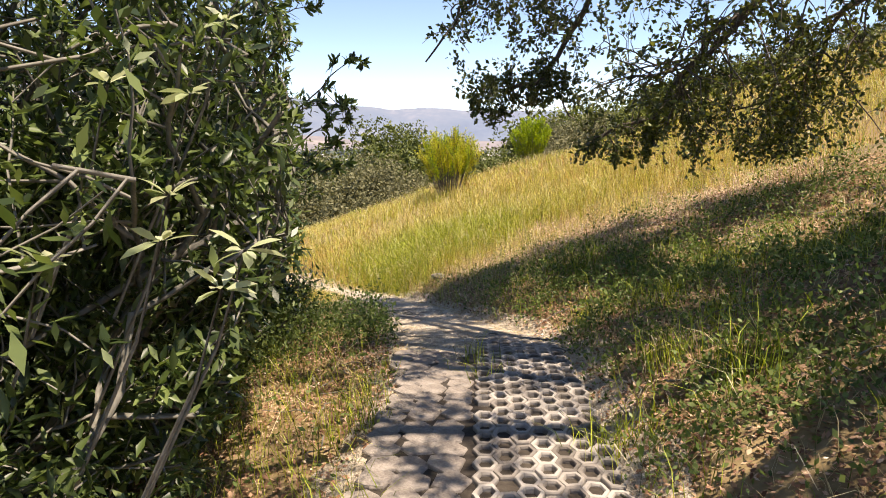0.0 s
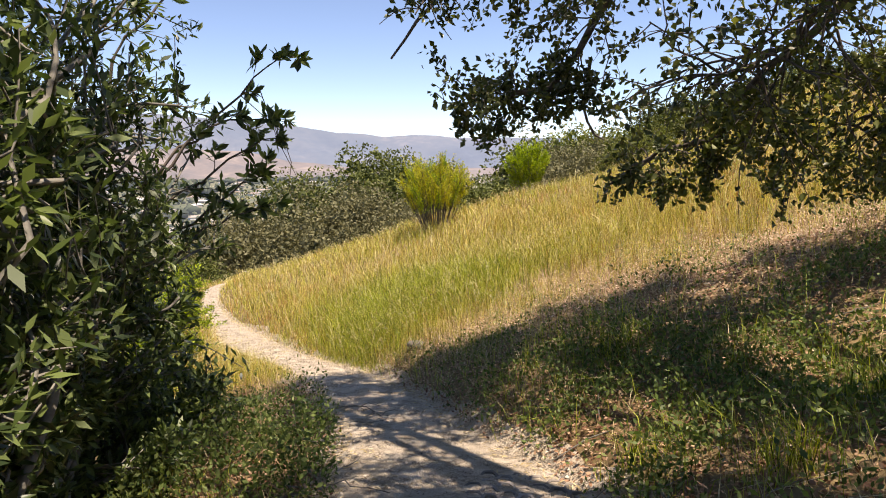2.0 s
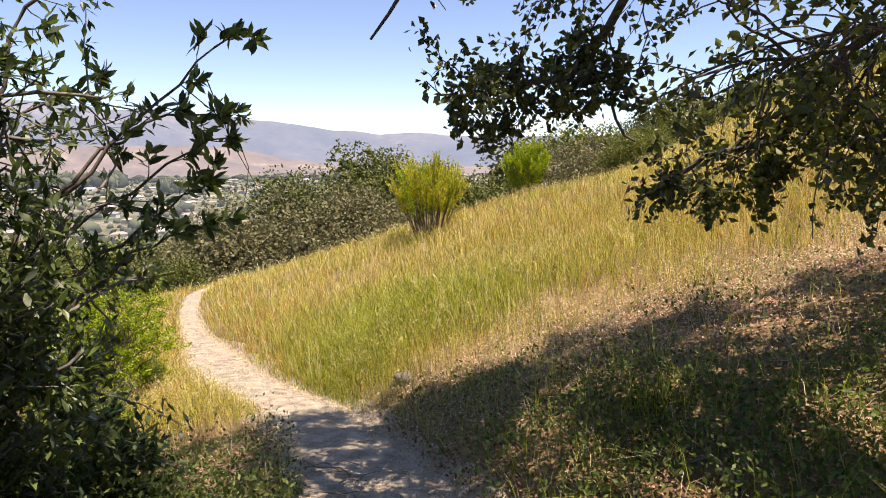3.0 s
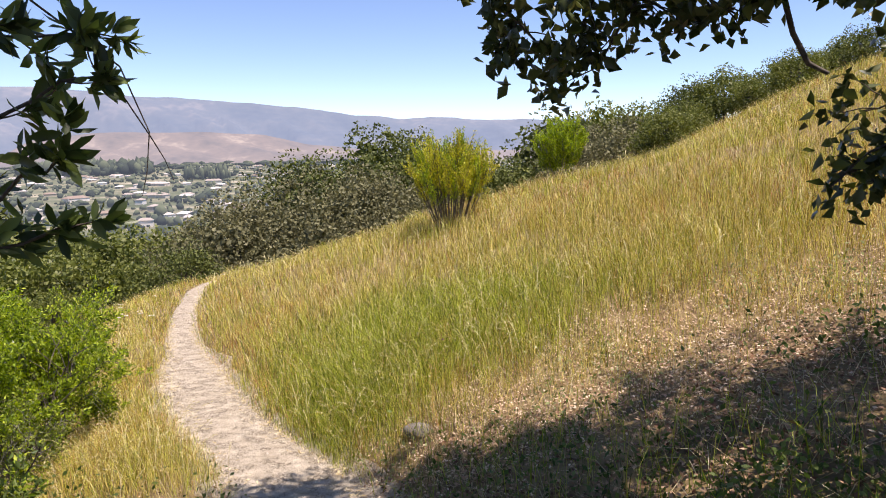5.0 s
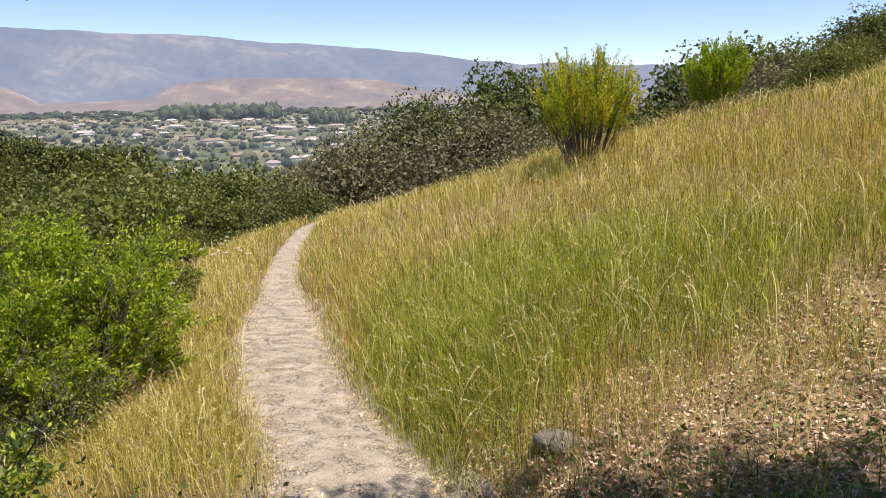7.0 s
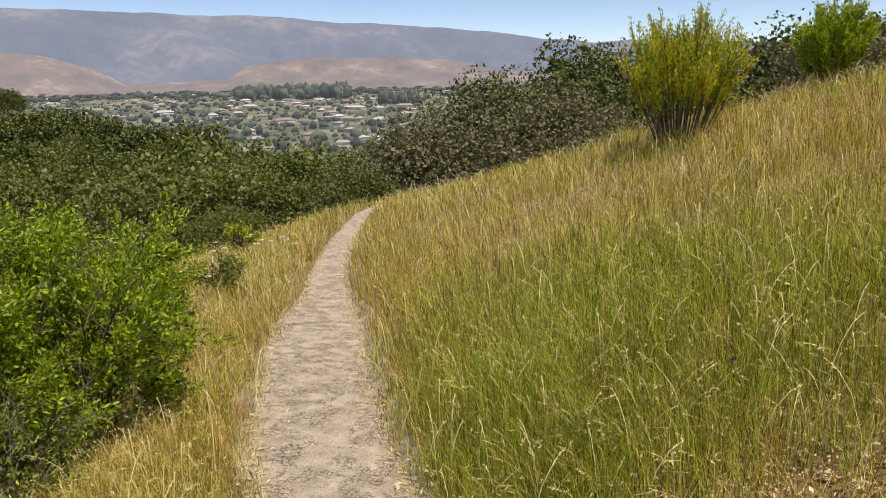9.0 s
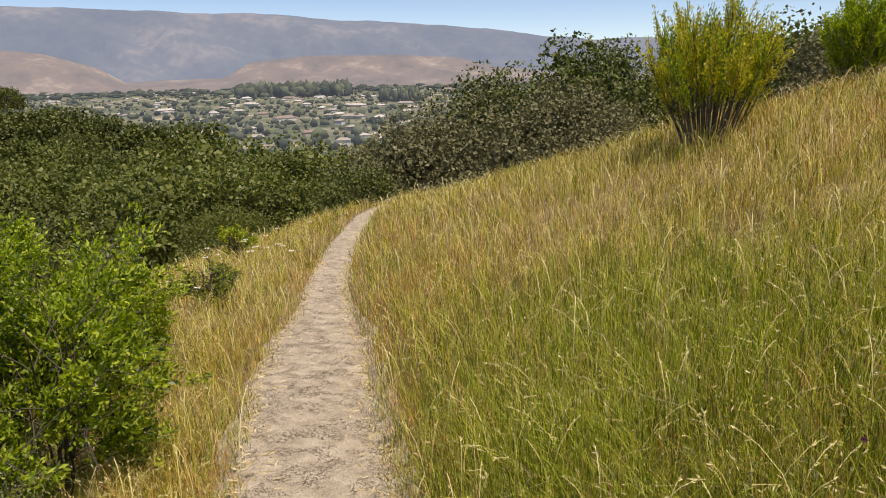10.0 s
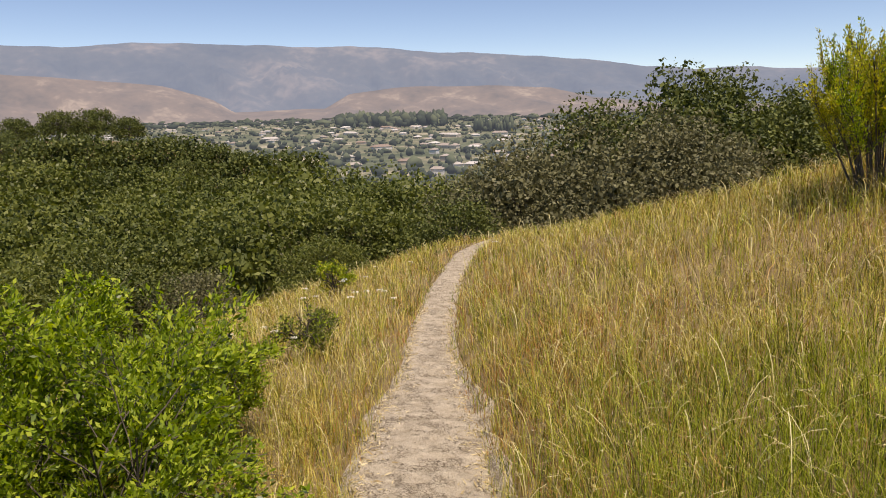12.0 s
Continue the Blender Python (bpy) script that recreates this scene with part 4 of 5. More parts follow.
def clump_mesh(name, spots, material, rng, label, category):
    """Many far tree crowns as uneven lumps in one mesh; spots: x, y, z, radius, height."""
    bm = bmesh.new()
    bmesh.ops.create_icosphere(bm, subdivisions=1, radius=1)
    bv = np.array([v.co for v in bm.verts])
    bf = np.array([[v.index for v in f.verts] for f in bm.faces])
    bm.free()
    n, k = len(spots), len(bv)
    S = np.array(spots)
    v = bv[None] * (0.5 + 0.9 * rng.random((n, k, 1))) * np.stack([S[:, 3], S[:, 3], S[:, 4] * 0.5], 1)[:, None] + (S[:, :3] + np.stack([0 * S[:, 4], 0 * S[:, 4], S[:, 4] * 0.45], 1))[:, None]
    f = (bf[None] + k * np.arange(n)[:, None, None]).ravel()
    ob = arrays_object(name, v.reshape(-1, 3), f, np.full(n * len(bf), 3), material)
    return tagged(ob, label, category, kind="stuff")


rng = np.random.default_rng(51)
spots = []
for k in range(7000):
    a, r = radians(-68 + 88 * rng.random()), 480 + 2500 * rng.random() ** 1.3
    h = 2.5 + 7 * rng.random() ** 2.2
    spots.append((r * math.sin(a), r * math.cos(a), -66, h * (0.3 + 0.6 * rng.random()), h))
for k in range(500):
    a, r = radians(-68 + 88 * rng.random()), 500 + 1500 * rng.random() ** 1.4
    h = 7 + 7 * rng.random()
    spots.append((r * math.sin(a), r * math.cos(a), -66, h * (0.4 + 0.3 * rng.random()), h))
for k in range(420):
    a, r = radians(-36 + 8.5 * rng.random()), 1900 + 350 * rng.random()
    h = 14 + 30 * rng.random() ** 1.5
    spots.append((r * math.sin(a), r * math.cos(a), -66, 5 + h * 0.2, h))
for k in range(1100):
    a, r = radians(-66 + 60 * rng.random()), 2250 + 600 * rng.random()
    h = 6 + 12 * rng.random() ** 2
    spots.append((r * math.sin(a), r * math.cos(a), -66, h * (0.6 + 0.9 * rng.random()), h))
for k in range(60):
    a, r = radians(-25 + 3.4 * rng.random()), 1500 + 60 * rng.random()
    h = 20 + 14 * rng.random()
    spots.append((r * math.sin(a), r * math.cos(a), -66, h * 0.16, h))
clump_mesh("town_trees", spots, VALLEY_TREE, rng, "dark trees with painted haze scattered through the distant town", "trees")


def house_kind(w, d, h, label):
    th = tagged(new("town_house"), label, "house", "distant town houses")
    bm = bmesh.new()
    bmesh.ops.create_cube(bm, size=1, matrix=Matrix.Translation((0, 0, h / 2)) @ Matrix.Diagonal((w, d, h, 1)))
    part("wall", bm, WALLS, th)
    ov = 0.6
    vs = [(-w / 2 - ov, -d / 2 - ov, h), (w / 2 + ov, -d / 2 - ov, h), (w / 2 + ov, d / 2 + ov, h), (-w / 2 - ov, d / 2 + ov, h), (-w / 2 + d * 0.3, 0, h + d * 0.22), (w / 2 - d * 0.3, 0, h + d * 0.22)]
    mesh_object("roof", vs, [(0, 1, 5, 4), (1, 2, 5), (2, 3, 4, 5), (3, 0, 4), (3, 2, 1, 0)], ROOFS, th)
    return th


KINDS = [house_kind(16, 10, 3.2, "small pale house in the distant town"), house_kind(30, 14, 4.5, "long pale building in the distant town"), house_kind(12, 9, 5.5, "two-storey house in the distant town")]
for k, ob in enumerate(KINDS):
    ob.matrix_basis = Matrix.Translation((-420 - 40 * k, 900, -65.4))
for k in range(280):
    a, r = radians(-66 + 78 * rng.random()), 650 + 2000 * rng.random() ** 1.2
    copy_thing(KINDS[(0, 0, 1, 2, 0)[k % 5]], Matrix.Translation((r * math.sin(a), r * math.cos(a), -65.4)) @ Matrix.Rotation(rng.random() * 3.14, 4, "Z"))

# ---- grass, weeds and litter ----


def wave(x, y, s=1.0, p=0.0):
    return 0.5 + 0.25 * (np.sin(1.3 * s * x + 0.8 * s * y + p) + np.sin(2.1 * s * y - 1.7 * s * x + 2 * p + 1) * np.sin(0.9 * s * x + 2 + p))


def off_trail(x, y):
    tx, tw, tc = (np.interp(y, _yy, a) for a in (_tx, _tw, _tc))
    return (x - tx) * tc, tw


def meadow_points(rng, n, r0=0.8, r1=24.0, origin=(-0.45, 7.5), a0=-85, a1=100):
    r = np.exp(np.log(r0) + (np.log(r1) - np.log(r0)) * rng.random(n) ** 0.8)
    a = np.radians(a0 + (a1 - a0) * rng.random(n))
    return origin[0] + r * np.sin(a), origin[1] + r * np.cos(a), r


def litter_line(x):
    return np.interp(x, [-3, -0.6, 0.2, 1.0, 2.0, 3.5, 5], [8.6, 8.5, 8.65, 8.75, 8.6, 8.5, 8.4])


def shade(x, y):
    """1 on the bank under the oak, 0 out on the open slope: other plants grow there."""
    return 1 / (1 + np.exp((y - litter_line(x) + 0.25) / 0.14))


def open_slope(x, y):
    return 1 / (1 + np.exp(-(y - litter_line(x) - 0.15) / 0.12))


def green_zone(x, y):
    g = np.exp(-((x + 0.35) / 0.7) ** 2 - ((y - 9.6) / 1.1) ** 2) + 0.85 * np.exp(-((x + 0.85) / 0.7) ** 2 - ((y - 11.0) / 1.2) ** 2) + 0.8 * np.exp(-((x - 0.6) / 1.1) ** 2 - ((y - 10.3) / 1.0) ** 2)
    g = g + 0.75 * np.exp(-((x + 0.8) / 0.95) ** 2 - ((y - 11.4) / 0.8) ** 2)
    return np.clip(g * (0.6 + 0.8 * wave(x, y, 2.2)), 0, 1)


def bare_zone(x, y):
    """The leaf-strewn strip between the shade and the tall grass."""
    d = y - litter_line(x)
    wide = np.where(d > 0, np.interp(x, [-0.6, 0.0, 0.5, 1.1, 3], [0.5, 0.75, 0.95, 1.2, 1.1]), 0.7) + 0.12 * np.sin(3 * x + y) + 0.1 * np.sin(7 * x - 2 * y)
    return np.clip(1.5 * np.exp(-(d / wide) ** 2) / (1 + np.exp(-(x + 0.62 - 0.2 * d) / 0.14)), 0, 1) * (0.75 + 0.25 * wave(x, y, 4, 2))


def blades(name, x, y, height, width, material, rng, label, lean=0.5):
    """Grass blades that rise and then arch over, each a tapering strip."""
    n = len(x)
    p = np.stack([x, y, land(x, y) - 0.01], 1)
    a = rng.random(n) * 6.283
    side = np.stack([np.cos(a), np.sin(a), 0 * a], 1) * width[:, None] * 0.5
    bend = np.stack([rng.normal(size=n) * lean - 0.10, rng.normal(size=n) * lean, np.zeros(n)], 1) * height[:, None]
    up = np.array([[0, 0, 1.0]]) * height[:, None]
    curl = np.clip(np.linalg.norm(bend, axis=1, keepdims=True) / height[:, None], 0, 1.2)
    v = np.stack([p - side, p + side, p + side * 0.8 + up * 0.6 + bend * 0.25, p - side * 0.8 + up * 0.6 + bend * 0.25, p + up * (1 - 0.35 * curl * rng.random((n, 1))) + bend], 1)
    loops = (np.array([0, 1, 2, 3, 3, 2, 4])[None] + 5 * np.arange(n)[:, None]).ravel()
    ob = arrays_object(name, v.reshape(-1, 3), loops, np.tile([4, 3], n), material)
    tagged(ob, label, "grass", kind="stuff")
    return v[:, 4], bend + up * 0.3


def sown(rng, n, weight):
    x, y, r = meadow_points(rng, n)
    d, tw = off_trail(x, y)
    w = weight(x, y) * (np.abs(d) > tw * (0.86 + 0.22 * rng.random(n)))
    near_thicket = (x < np.interp(y, [-2, 4, 6.5, 7.5, 8.5], [0.2, -0.4, -0.9, -1.4, -9])) & (y < 8.5)
    w = w * ~near_thicket
    ok = rng.random(n) < w
    return x[ok], y[ok], r[ok]


def tufted(rng, x, y, r, k, wide=0.022):
    """Each spot becomes a tuft of k blades."""
    x, y, r = np.repeat(x, k), np.repeat(y, k), np.repeat(r, k)
    return x + rng.normal(size=len(x)) * wide * (0.6 + 0.08 * r), y + rng.normal(size=len(x)) * wide * (0.6 + 0.08 * r), r


rng = np.random.default_rng(77)
tall = lambda x, y: 0.75 + 0.5 * wave(x, y, 1.1, 0.7)
hem = lambda x, y: np.clip(0.35 + (np.abs(off_trail(x, y)[0]) - off_trail(x, y)[1]) / 0.5, 0.35, 1)
x, y, r = sown(rng, 125000, lambda x, y: open_slope(x, y) * (1 - 0.93 * bare_zone(x, y)) * (1 - 0.82 * green_zone(x, y)) * (0.4 + 0.6 * wave(x, y, 0.7)) * (0.5 + 0.5 * wave(x, y, 4.3, 1.5)))
x, y, r = tufted(rng, x, y, r, 4)
tip, way = blades("golden_grass", x, y, (0.11 + 0.21 * rng.random(len(x))) * tall(x, y) * hem(x, y), 0.0011 + 0.00042 * r, GOLD, rng, "knee-high golden wild grass on the open slope", 0.42)
sel = rng.random(len(tip)) < 0.3
leaves("seed_heads", tip[sel], way[sel], 0.010 + 0.014 * rng.random(sel.sum()) + 0.001 * r[sel], 0.2, PALE, rng, None, "card")
tagged(bpy.data.objects["seed_heads"], "pale straw seed heads on the tall grass", "grass", kind="stuff")
x, y, r = sown(rng, 62000, lambda x, y: (0.05 + 0.95 * open_slope(x, y)) * (0.22 + 0.36 * wave(x, y, 1.6, 4) + 0.6 * green_zone(x, y)) * (1 - 0.93 * bare_zone(x, y)))
x, y, r = tufted(rng, x, y, r, 4)
tip, way = blades("green_grass", x, y, (0.13 + 0.21 * rng.random(len(x))) * tall(x, y) * hem(x, y), 0.0013 + 0.00045 * r, GREEN, rng, "fresh green grass in a dense sunny patch", 0.4)
sel = rng.random(len(tip)) < 0.22
leaves("green_seed_heads", tip[sel], way[sel], 0.010 + 0.014 * rng.random(sel.sum()) + 0.001 * r[sel], 0.2, PALE_WEED, rng, None, "card")
tagged(bpy.data.objects["green_seed_heads"], "pale green seed heads on the fresh grass", "grass", kind="stuff")
x, y, r = sown(rng, 60000, lambda x, y: open_slope(x, y) * np.clip(1.3 * green_zone(x, y) - 0.15, 0, 1) * (1 - 0.9 * bare_zone(x, y)))
x, y, r = tufted(rng, x, y, r, 3)
blades("lush_grass", x, y, (0.13 + 0.2 * rng.random(len(x))) * tall(x, y) * hem(x, y), 0.0014 + 0.00045 * r, GREEN, rng, "lush upright green grass in the hollow", 0.3)
x, y, r = sown(rng, 30000, lambda x, y: open_slope(x, y) * (1 - 0.5 * bare_zone(x, y)))
x, y, r = tufted(rng, x, y, r, 2, 0.04)
blades("low_thatch", x, y, (0.04 + 0.09 * rng.random(len(x))) * hem(x, y), 0.0016 + 0.0006 * r, GOLD, rng, "short dry thatch beneath the standing grass", 0.9)
x, y, r = sown(rng, 40000, lambda x, y: open_slope(x, y) * (1 - 0.5 * green_zone(x, y)) * (1 - 0.9 * bare_zone(x, y)) * np.clip(wave(x, y, 0.9, 2.0) * 1.8 - 0.75, 0.05, 1))
x, y, r = tufted(rng, x, y, r, 3)
blades("rusty_grass", x, y, (0.12 + 0.2 * rng.random(len(x))) * hem(x, y), 0.0013 + 0.0005 * r, RUST, rng, "reddish brown dry grass in patches")
x, y, r = sown(rng, 60000, lambda x, y: (1 - 0.8 * shade(x, y)) * np.clip(0.10 + 0.4 * bare_zone(x, y) + np.clip((y - 11.5) / 6, 0, 0.6), 0, 1))
blades("straw_grass", x, y, (0.10 + 0.22 * rng.random(len(x))) * hem(x, y) * (1 - 0.65 * bare_zone(x, y)), 0.0013 + 0.0005 * r, PALE, rng, "bleached straw stalks among the grass", 0.8)


def oat_stalks(name, x, y, r, rng):
    """Tall arching stalks with drooping spikelets along the top."""
    n = len(x)
    h = 0.24 + 0.2 * rng.random(n)
    a = rng.random(n) * 6.283
    out = np.stack([np.cos(a), np.sin(a), 0 * a], 1) * (h * (0.15 + 0.5 * rng.random(n)))[:, None]
    p = np.stack([x, y, land(x, y) - 0.01], 1)
    side = np.stack([-np.sin(a), np.cos(a), 0 * a], 1) * (0.0007 + 0.0002 * r)[:, None]
    f = np.array([0, 0.35, 0.65, 0.85, 1.0])
    mid = p[:, None] + out[:, None] * (f ** 2.2)[None, :, None] + np.array([0, 0, 1.0]) * (h[:, None] * (f - 0.22 * f ** 4)[None])[:, :, None]
    v = np.stack([mid - side[:, None], mid + side[:, None]], 2).reshape(n, 10, 3)
    loops = (np.array([0, 1, 3, 2, 2, 3, 5, 4, 4, 5, 7, 6, 6, 7, 9, 8])[None] + 10 * np.arange(n)[:, None]).ravel()
    ob = arrays_object(name, v.reshape(-1, 3), loops, np.full(4 * n, 4), OAT)
    tagged(ob, "tall bleached oat stalks arching above the grass", "grass", kind="stuff")
    k = 8
    fr = rng.random((n * k, 1))
    sp = np.repeat(mid[:, 3], k, 0) * (1 - fr) + np.repeat(mid[:, 4], k, 0) * fr
    dd = unit(np.repeat(mid[:, 4] - mid[:, 3], k, 0)) + rng.normal(size=sp.shape) * 0.3 + np.array([0, 0, -0.2])
    sb = leaves("oat_spikelets", sp, dd, (0.011 + 0.010 * rng.random(n * k)), 0.24, OAT, rng, None, "card")
    tagged(sb, "drooping pale spikelets of wild oats", "grass", kind="stuff")


x, y, r = sown(rng, 11000, lambda x, y: open_slope(x, y) * (1 - 0.8 * bare_zone(x, y)) * hem(x, y))
oat_stalks("oat_stalks", x, y, r, rng)


def floor_points(rng, n, weight):
    x, y = -2.2 + 6.6 * rng.random(n), -0.2 + 10.2 * rng.random(n)
    d, tw = off_trail(x, y)
    ok = (rng.random(n) < weight(x, y)) & (np.abs(d) > tw * (0.9 + 0.25 * rng.random(n)))
    return x[ok], y[ok]


# the shaded bank under the oak
def strew(name, count, weight, material, label, size):
    x, y = floor_points(rng, count, weight)
    p = np.stack([x, y, land(x, y) + 0.006 + 0.03 * rng.random(len(x)) ** 2], 1)
    d = rng.normal(size=p.shape) * np.array([1, 1, 0.4])
    ob = leaves(name, p, d, size + size * rng.random(len(x)), 0.55, material, rng, None, "card", flat=np.array([[-0.2, 0, 1.0]]))
    tagged(ob, label, "leaf litter", kind="stuff")


# darker brown dead leaves on the bank, paler tan ones on the bare strip
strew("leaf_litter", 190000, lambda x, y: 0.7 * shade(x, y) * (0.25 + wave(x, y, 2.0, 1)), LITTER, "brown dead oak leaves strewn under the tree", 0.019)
strew("tan_litter", 200000, lambda x, y: np.clip(bare_zone(x, y) * 1.1 + 0.06 * shade(x, y), 0, 1), PALE_LITTER, "pale tan dead leaves on the bare strip", 0.013)
x, y = floor_points(rng, 230000, lambda x, y: shade(x, y) * np.clip(1.35 - np.clip(y - 6.4, 0, 1) * 1.1 + 0.5 * (wave(x, y, 3.3, 2) - 0.5), 0.1, 1) * np.where(off_trail(x, y)[0] > 0, np.clip(3.0 * wave(x, y, 2.4, 3) * wave(x, y, 1.1, 0.5) * 1.6 - 0.45, 0.12, 1), np.clip((y - 4.4) / 0.8, 0.06, 1) * (0.4 + wave(x, y, 3, 1))))
p = np.stack([x, y, land(x, y) + (0.22 + 0.2 * (off_trail(x, y)[0] < 0)) * rng.random(len(x)) ** 1.3 * wave(x, y, 2.3, 0.4) * 1.6], 1)
leaves("bank_weeds", p, rng.normal(size=p.shape) + np.array([0, 0, 0.5]), 0.018 + 0.026 * rng.random(len(x)), 0.5, WEED, rng, None, "card")
tagged(bpy.data.objects["bank_weeds"], "low green weeds on the shaded bank", "weeds", kind="stuff")
x, y = floor_points(rng, 90000, lambda x, y: (1 - shade(x, y)) * bare_zone(x, y) * np.clip(2.2 * wave(x, y, 3.1, 0.6) - 0.8, 0, 0.9))
p = np.stack([x, y, land(x, y) + 0.16 * rng.random(len(x)) ** 1.3], 1)
leaves("strip_weeds", p, rng.normal(size=p.shape) + np.array([0, 0, 0.9]), 0.015 + 0.025 * rng.random(len(x)), 0.4, PALE_WEED, rng, None, "card")
tagged(bpy.data.objects["strip_weeds"], "pale green weeds among the sunlit dead leaves", "weeds", kind="stuff")
x, y = floor_points(rng, 24000, lambda x, y: shade(x, y) * np.clip(1.5 * wave(x, y, 1.3, 5) - 0.45, 0.05, 1))
blades("shade_grass", x, y, 0.10 + 0.22 * rng.random(len(x)), 0.0035 + 0 * x, GREEN, rng, "loose green grass tufts under the oak", 0.5)
x, y = floor_points(rng, 26000, lambda x, y: shade(x, y) * np.where(off_trail(x, y)[0] > 0, 0.5, 0.2))
blades("dead_stalks", x, y, 0.05 + 0.16 * rng.random(len(x)), 0.003 + 0 * x, PALE, rng, "short dead stalks and thatch on the bank", 1.3)
tx, ty2 = [], []
for cx, cy, k in ((1.55, 3.35, 150), (1.2, 2.75, 110), (1.9, 3.7, 140), (1.75, 2.9, 120), (1.8, 4.6, 140), (2.3, 5.0, 120), (1.35, 5.2, 100), (1.5, 6.6, 110), (0.56, 3.9, 26), (0.57, 4.25, 30), (0.1, 2.2, 40), (0.0, 3.1, 50)):
    tx.append(cx + rng.normal(size=k) * 0.09)
    ty2.append(cy + rng.normal(size=k) * 0.09)
x, y = np.concatenate(tx), np.concatenate(ty2)
blades("grass_tufts", x, y, 0.10 + 0.18 * rng.random(len(x)), 0.0045 + 0 * x, GREEN, rng, "bright green grass tufts on the shaded bank", 0.55)
sticks = []
for k in range(170):
    x, y = 1.0 + 3.2 * rng.random(), 1.0 + 6.5 * rng.random()
    if k % 5 == 0:
        x = -0.5 + 0.5 * rng.random()
    a, L = rng.random() * 6.28, 0.1 + 0.3 * rng.random()
    pts = [(x + math.cos(a) * L * f + 0.02 * rng.normal(), y + math.sin(a) * L * f, land1(x + math.cos(a) * L * f, y + math.sin(a) * L * f) + 0.015 + 0.05 * rng.random()) for f in (0, 0.35, 0.7, 1)]
    sticks.append((pts, [0.004, 0.004, 0.003, 0.002]))
tagged(tubes("fallen_twigs", sticks, PALE_BARK, None, 4), "thin grey fallen twigs lying on the bank", "twigs", kind="stuff")

# a half-buried stone and a purple flower on the slope
rng = np.random.default_rng(3)
bm = bmesh.new()
bmesh.ops.create_icosphere(bm, subdivisions=3, radius=0.085)
for q in bm.verts:
    n3 = noise.noise(q.co * 9) * 0.035 + noise.noise(q.co * 23) * 0.012
    q.co = Vector((q.co.x * 1.3, q.co.y * 0.9, q.co.z * 0.6)) * (1 + n3 * 5)
me = bpy.data.meshes.new("stone")
bm.to_mesh(me)
bm.free()
me.materials.append(CONCRETE)
stone = tagged(new("stone", me), "weathered grey stone half buried in dry litter", "stone")
stone.matrix_basis = pose(-0.04, 8.8, land1(-0.04, 8.8) + 0.015, 0, 8, 20)
fl = empty("purple_thistle", 0.02, 9.62, None, "small purple flower head on a thin stalk", "flower")
tubes("stem", [([(0, 0, -0.02), (0.01, 0.01, 0.15), (0.02, 0, 0.27)], [0.003, 0.003, 0.002])], GREEN, fl, 4)
k = 26
dd = unit(rng.normal(size=(k, 3)) + np.array([0, 0, 0.7]))
leaves("flower_head", np.tile([[0.02, 0, 0.27]], (k, 1)), dd, 0.011 + 0 * dd[:, 0], 0.35, PURPLE, rng, fl, "plain")

# ---- pavers and the cracked crust, pieces of the trail ----
rng = np.random.default_rng(91)


def slab(name, outline, x, y, z, thick, material, parent, tilt=0.0, inset=0.82):
    """A piece with a sloping rim: outline is a ring of (x, y) round its own middle."""
    n = len(outline)
    v = [(a, b, -thick) for a, b in outline] + [(a, b, -thick * 0.25) for a, b in outline] + [(a * inset, b * inset, 0) for a, b in outline]
    f = [tuple(range(2 * n, 3 * n))]
    for k in range(n):
        j = (k + 1) % n
        f += [(k, j, n + j, n + k), (n + k, n + j, 2 * n + j, 2 * n + k)]
    ob = mesh_object(name, v, f, material, parent)
    ob.matrix_basis = pose(x, y, z, rng.normal() * tilt, rng.normal() * tilt, rng.normal() * tilt)
    return ob


# dark sheet laid below the pavers, so the gaps between them are dark
bed_y = np.arange(1.4, 5.2, 0.1)
bed = [(xx - 0.02 * (yb - 2), yb, land1(xx, yb) + 0.027 - 0.06 * min(1, max(0, (yb - 4.5) / 0.6))) for yb in bed_y for xx in (0.54, 0.75, 0.95, 1.17)]
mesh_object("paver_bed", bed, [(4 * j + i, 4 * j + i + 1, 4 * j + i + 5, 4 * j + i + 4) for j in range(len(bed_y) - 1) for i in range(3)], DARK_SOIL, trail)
hexa = [(-0.055, 0.0), (-0.028, -0.061), (0.028, -0.061), (0.055, 0.0), (0.028, 0.061), (-0.028, 0.061)]


def grid_paver(x, y, z):
    """A six-sided concrete cell with a worn rim round an open, soil-filled middle."""
    rings = [(1.0, -0.05), (0.985, -0.006), (0.93, 0.0), (0.66, 0.0), (0.60, -0.008), (0.57, -0.05)]
    v = [(a * f * (1 + 0.03 * math.sin(5 * k + 9 * f)), b * f, h) for f, h in rings for k, (a, b) in enumerate(hexa)]
    q = [(6 * i + k, 6 * i + (k + 1) % 6, 6 * i + 6 + (k + 1) % 6, 6 * i + 6 + k) for i in range(5) for k in range(6)]
    ob = mesh_object("paver", v, q, CONCRETE, trail)
    ob.matrix_basis = pose(x, y, z, rng.normal() * 2, rng.normal() * 2, rng.normal() * 2)
    return ob


first = None
row = 0
yy = 1.6
while yy < 5.55:
    for c in range(4):
        xx = 0.645 + c * 0.165 + (0.083 if row % 2 else 0) - 0.02 * (yy - 2)
        if xx > 1.2 - 0.02 * (yy - 2) or rng.random() < 0.03:
            continue
        zz = land1(xx, yy) + 0.046 + 0.003 * rng.normal() - 0.03 * min(1, max(0, (yy - 4.5) / 0.9))
        if first is None:
            first = grid_paver(xx, yy, zz)
        else:
            ob = new("paver", first.data)
            ob.parent = trail
            ob.matrix_basis = pose(xx, yy, zz, rng.normal() * 3, rng.normal() * 3, rng.normal() * 3)
    row += 1
    yy += 0.062
cell = 0.135
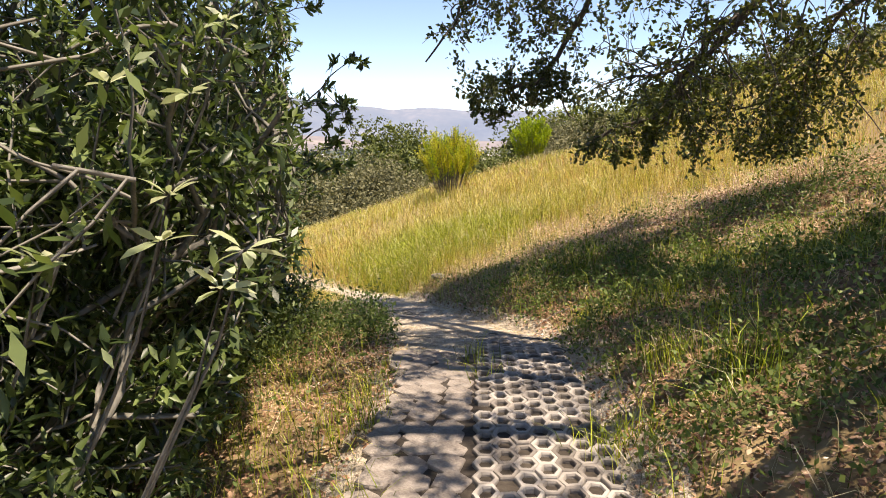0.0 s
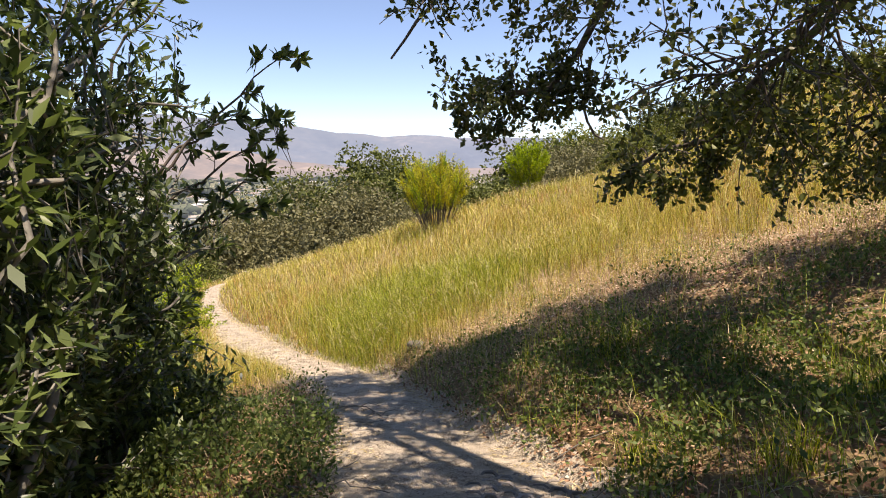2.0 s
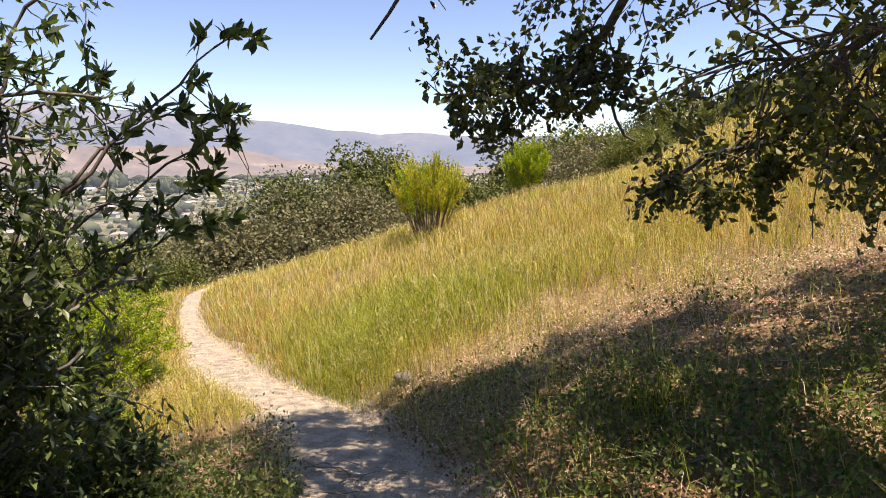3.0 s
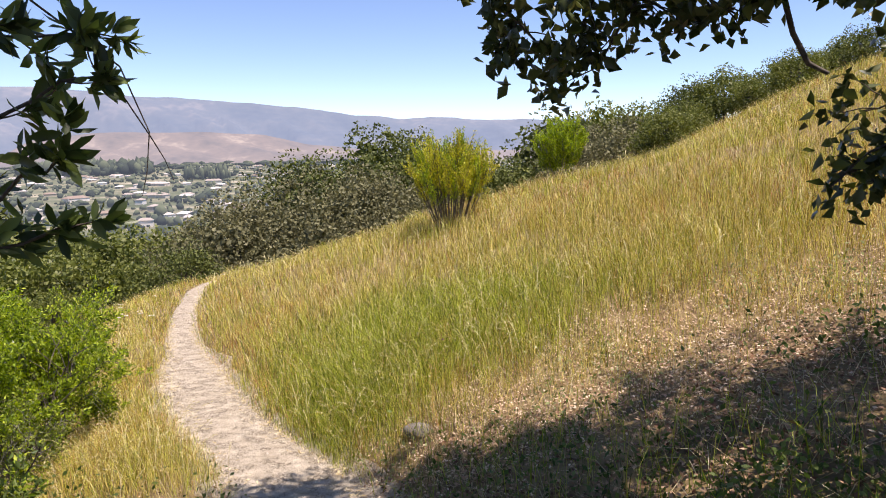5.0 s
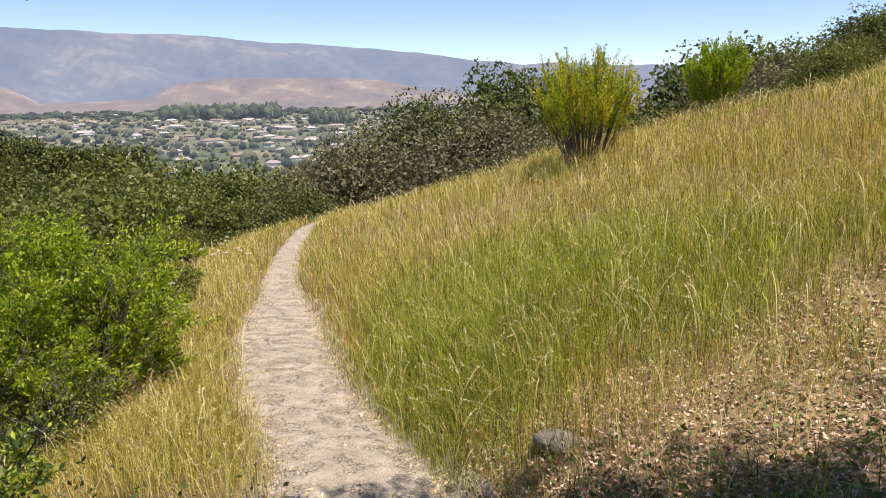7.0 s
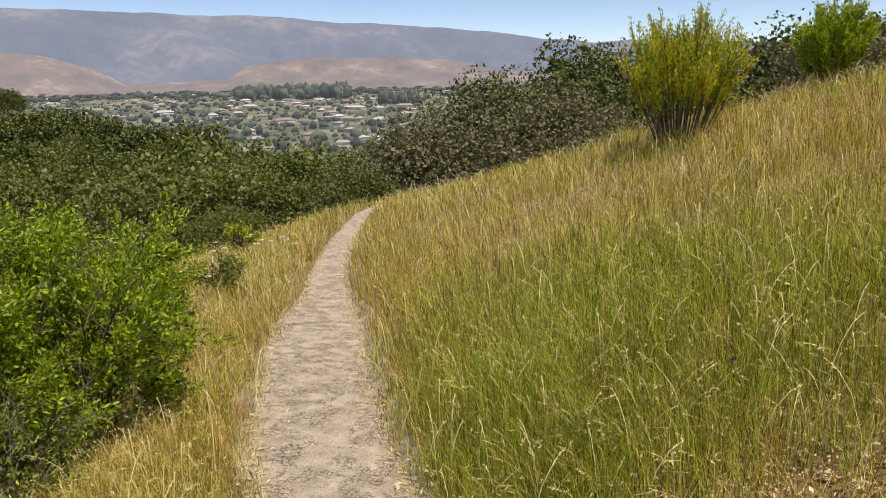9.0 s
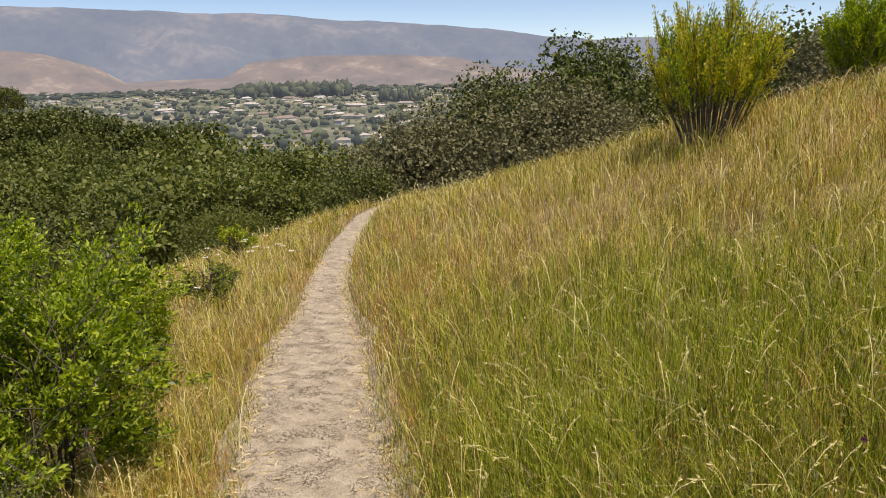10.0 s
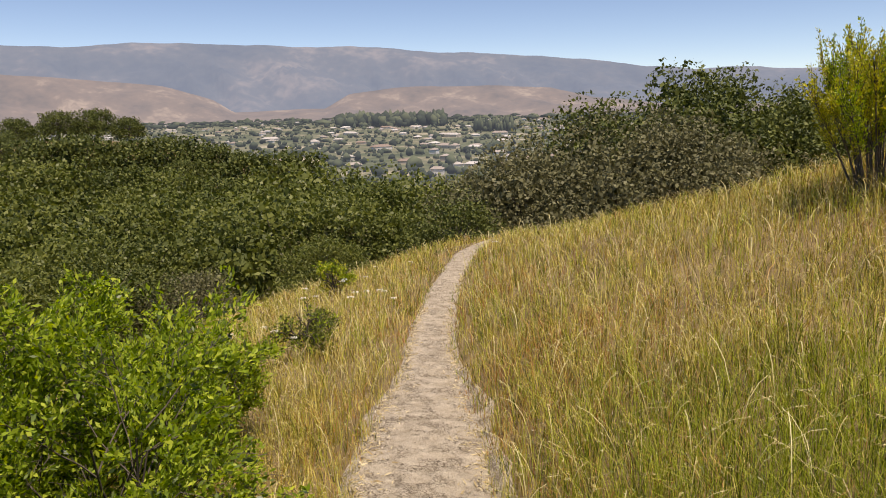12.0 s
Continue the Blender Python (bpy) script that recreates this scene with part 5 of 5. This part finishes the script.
# a second dark sheet below the crust plates, for dark cracks
under = [(xx, yb, land1(xx, yb) + 0.027) for yb in np.arange(1.4, 4.5, 0.1) for xx in (0.14, 0.27, 0.42, 0.53)]
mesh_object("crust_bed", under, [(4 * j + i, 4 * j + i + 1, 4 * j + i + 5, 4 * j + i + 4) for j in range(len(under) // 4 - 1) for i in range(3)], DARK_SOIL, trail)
for i in range(3):
    for j in range(23):
        xx, yy = 0.20 + i * cell - 0.012 * j * (j > 18) * 0.5, 1.5 + j * cell
        ring = []
        for k in range(6):
            a = (k + 0.5 * rng.random()) * 6.283 / 6
            rr = cell * (0.60 + 0.07 * rng.random())
            ring.append((rr * math.cos(a) * 1.0, rr * math.sin(a)))
        slab("crust_plate", ring, xx + 0.02 * rng.normal(), yy + 0.02 * rng.normal(), land1(xx, yy) + 0.037 + 0.002 * rng.normal(), 0.03, CRUST, trail, 1.2, 0.95)

# grit, straw and small stones on the trodden dirt
rng = np.random.default_rng(17)
n = 11000
y = 5.2 + 12 * rng.random(n) ** 1.5
tx, tw, tnn = np.interp(y, _yy, _tx), np.interp(y, _yy, _tw), np.interp(y, _yy, _tc)
x = tx + (2 * rng.random(n) - 1) * tw * 1.1 / tnn
rad = 0.003 + 0.012 * rng.random(n) ** 4
z = land(x, y) + 0.014
oct_v = np.array([(1, 0, 0), (0, 1, 0), (-1, 0, 0), (0, -1, 0), (0, 0, 0.8), (0, 0, -0.5)])
v = np.stack([x, y, z], 1)[:, None] + oct_v[None] * rad[:, None, None] * (0.7 + 0.6 * rng.random((n, 6, 1)))
f = (np.array([0, 1, 4, 1, 2, 4, 2, 3, 4, 3, 0, 4])[None] + 6 * np.arange(n)[:, None]).ravel()
grit = arrays_object("trail_grit", v.reshape(-1, 3), f, np.full(n * 4, 3), PEBBLE)
tagged(grit, "small pale stones and grit on the dirt trail", "grit", kind="stuff")
n = 6000
y = 4.5 + 11 * rng.random(n)
side = np.sign(rng.normal(size=n))
x = np.interp(y, _yy, _tx) + side * np.interp(y, _yy, _tw) / np.interp(y, _yy, _tc) * (1.02 - 0.55 * rng.random(n) ** 2)
p = np.stack([x, y, land(x, y) + 0.018], 1)
chaff = leaves("trail_chaff", p, rng.normal(size=(n, 3)) * np.array([1, 1, 0.1]), 0.02 + 0.05 * rng.random(n), 0.16, PALE, rng, None, flat=np.array([[0, 0, 1.0]]))
tagged(chaff, "dry straw chaff along the trail edges", "chaff", kind="stuff")
# white umbels beside the trail
n = 26
fx, fy = -4.6 - 2.6 * rng.random(n), 13.2 + 5 * rng.random(n)
for a, b in zip(fx, fy):
    if abs(off_trail(np.array([a]), np.array([b]))[0][0]) < 0.4:
        continue
    fl = empty("white_umbel", a, b, None, "tall wild umbel with a flat white flower head", "flower", "white umbels")
    h = 0.38 + 0.15 * rng.random()
    tubes("stem", [([(0, 0, -0.02), (0.01, 0, h * 0.6), (0.02, 0.01, h)], [0.004, 0.003, 0.002])], GREEN, fl, 4)
    k = 14
    aa = np.arange(k) * 2.4
    rr = 0.03 * np.sqrt(np.arange(k) / k)
    leaves("flower_head", np.stack([0.02 + rr * np.cos(aa), 0.01 + rr * np.sin(aa), h + 0 * aa], 1), np.stack([np.cos(aa), np.sin(aa), 0.2 + 0 * aa], 1), 0.018 + 0 * aa, 0.9, PETAL, rng, fl, "card", flat=np.array([[0, 0, 1.0]]))
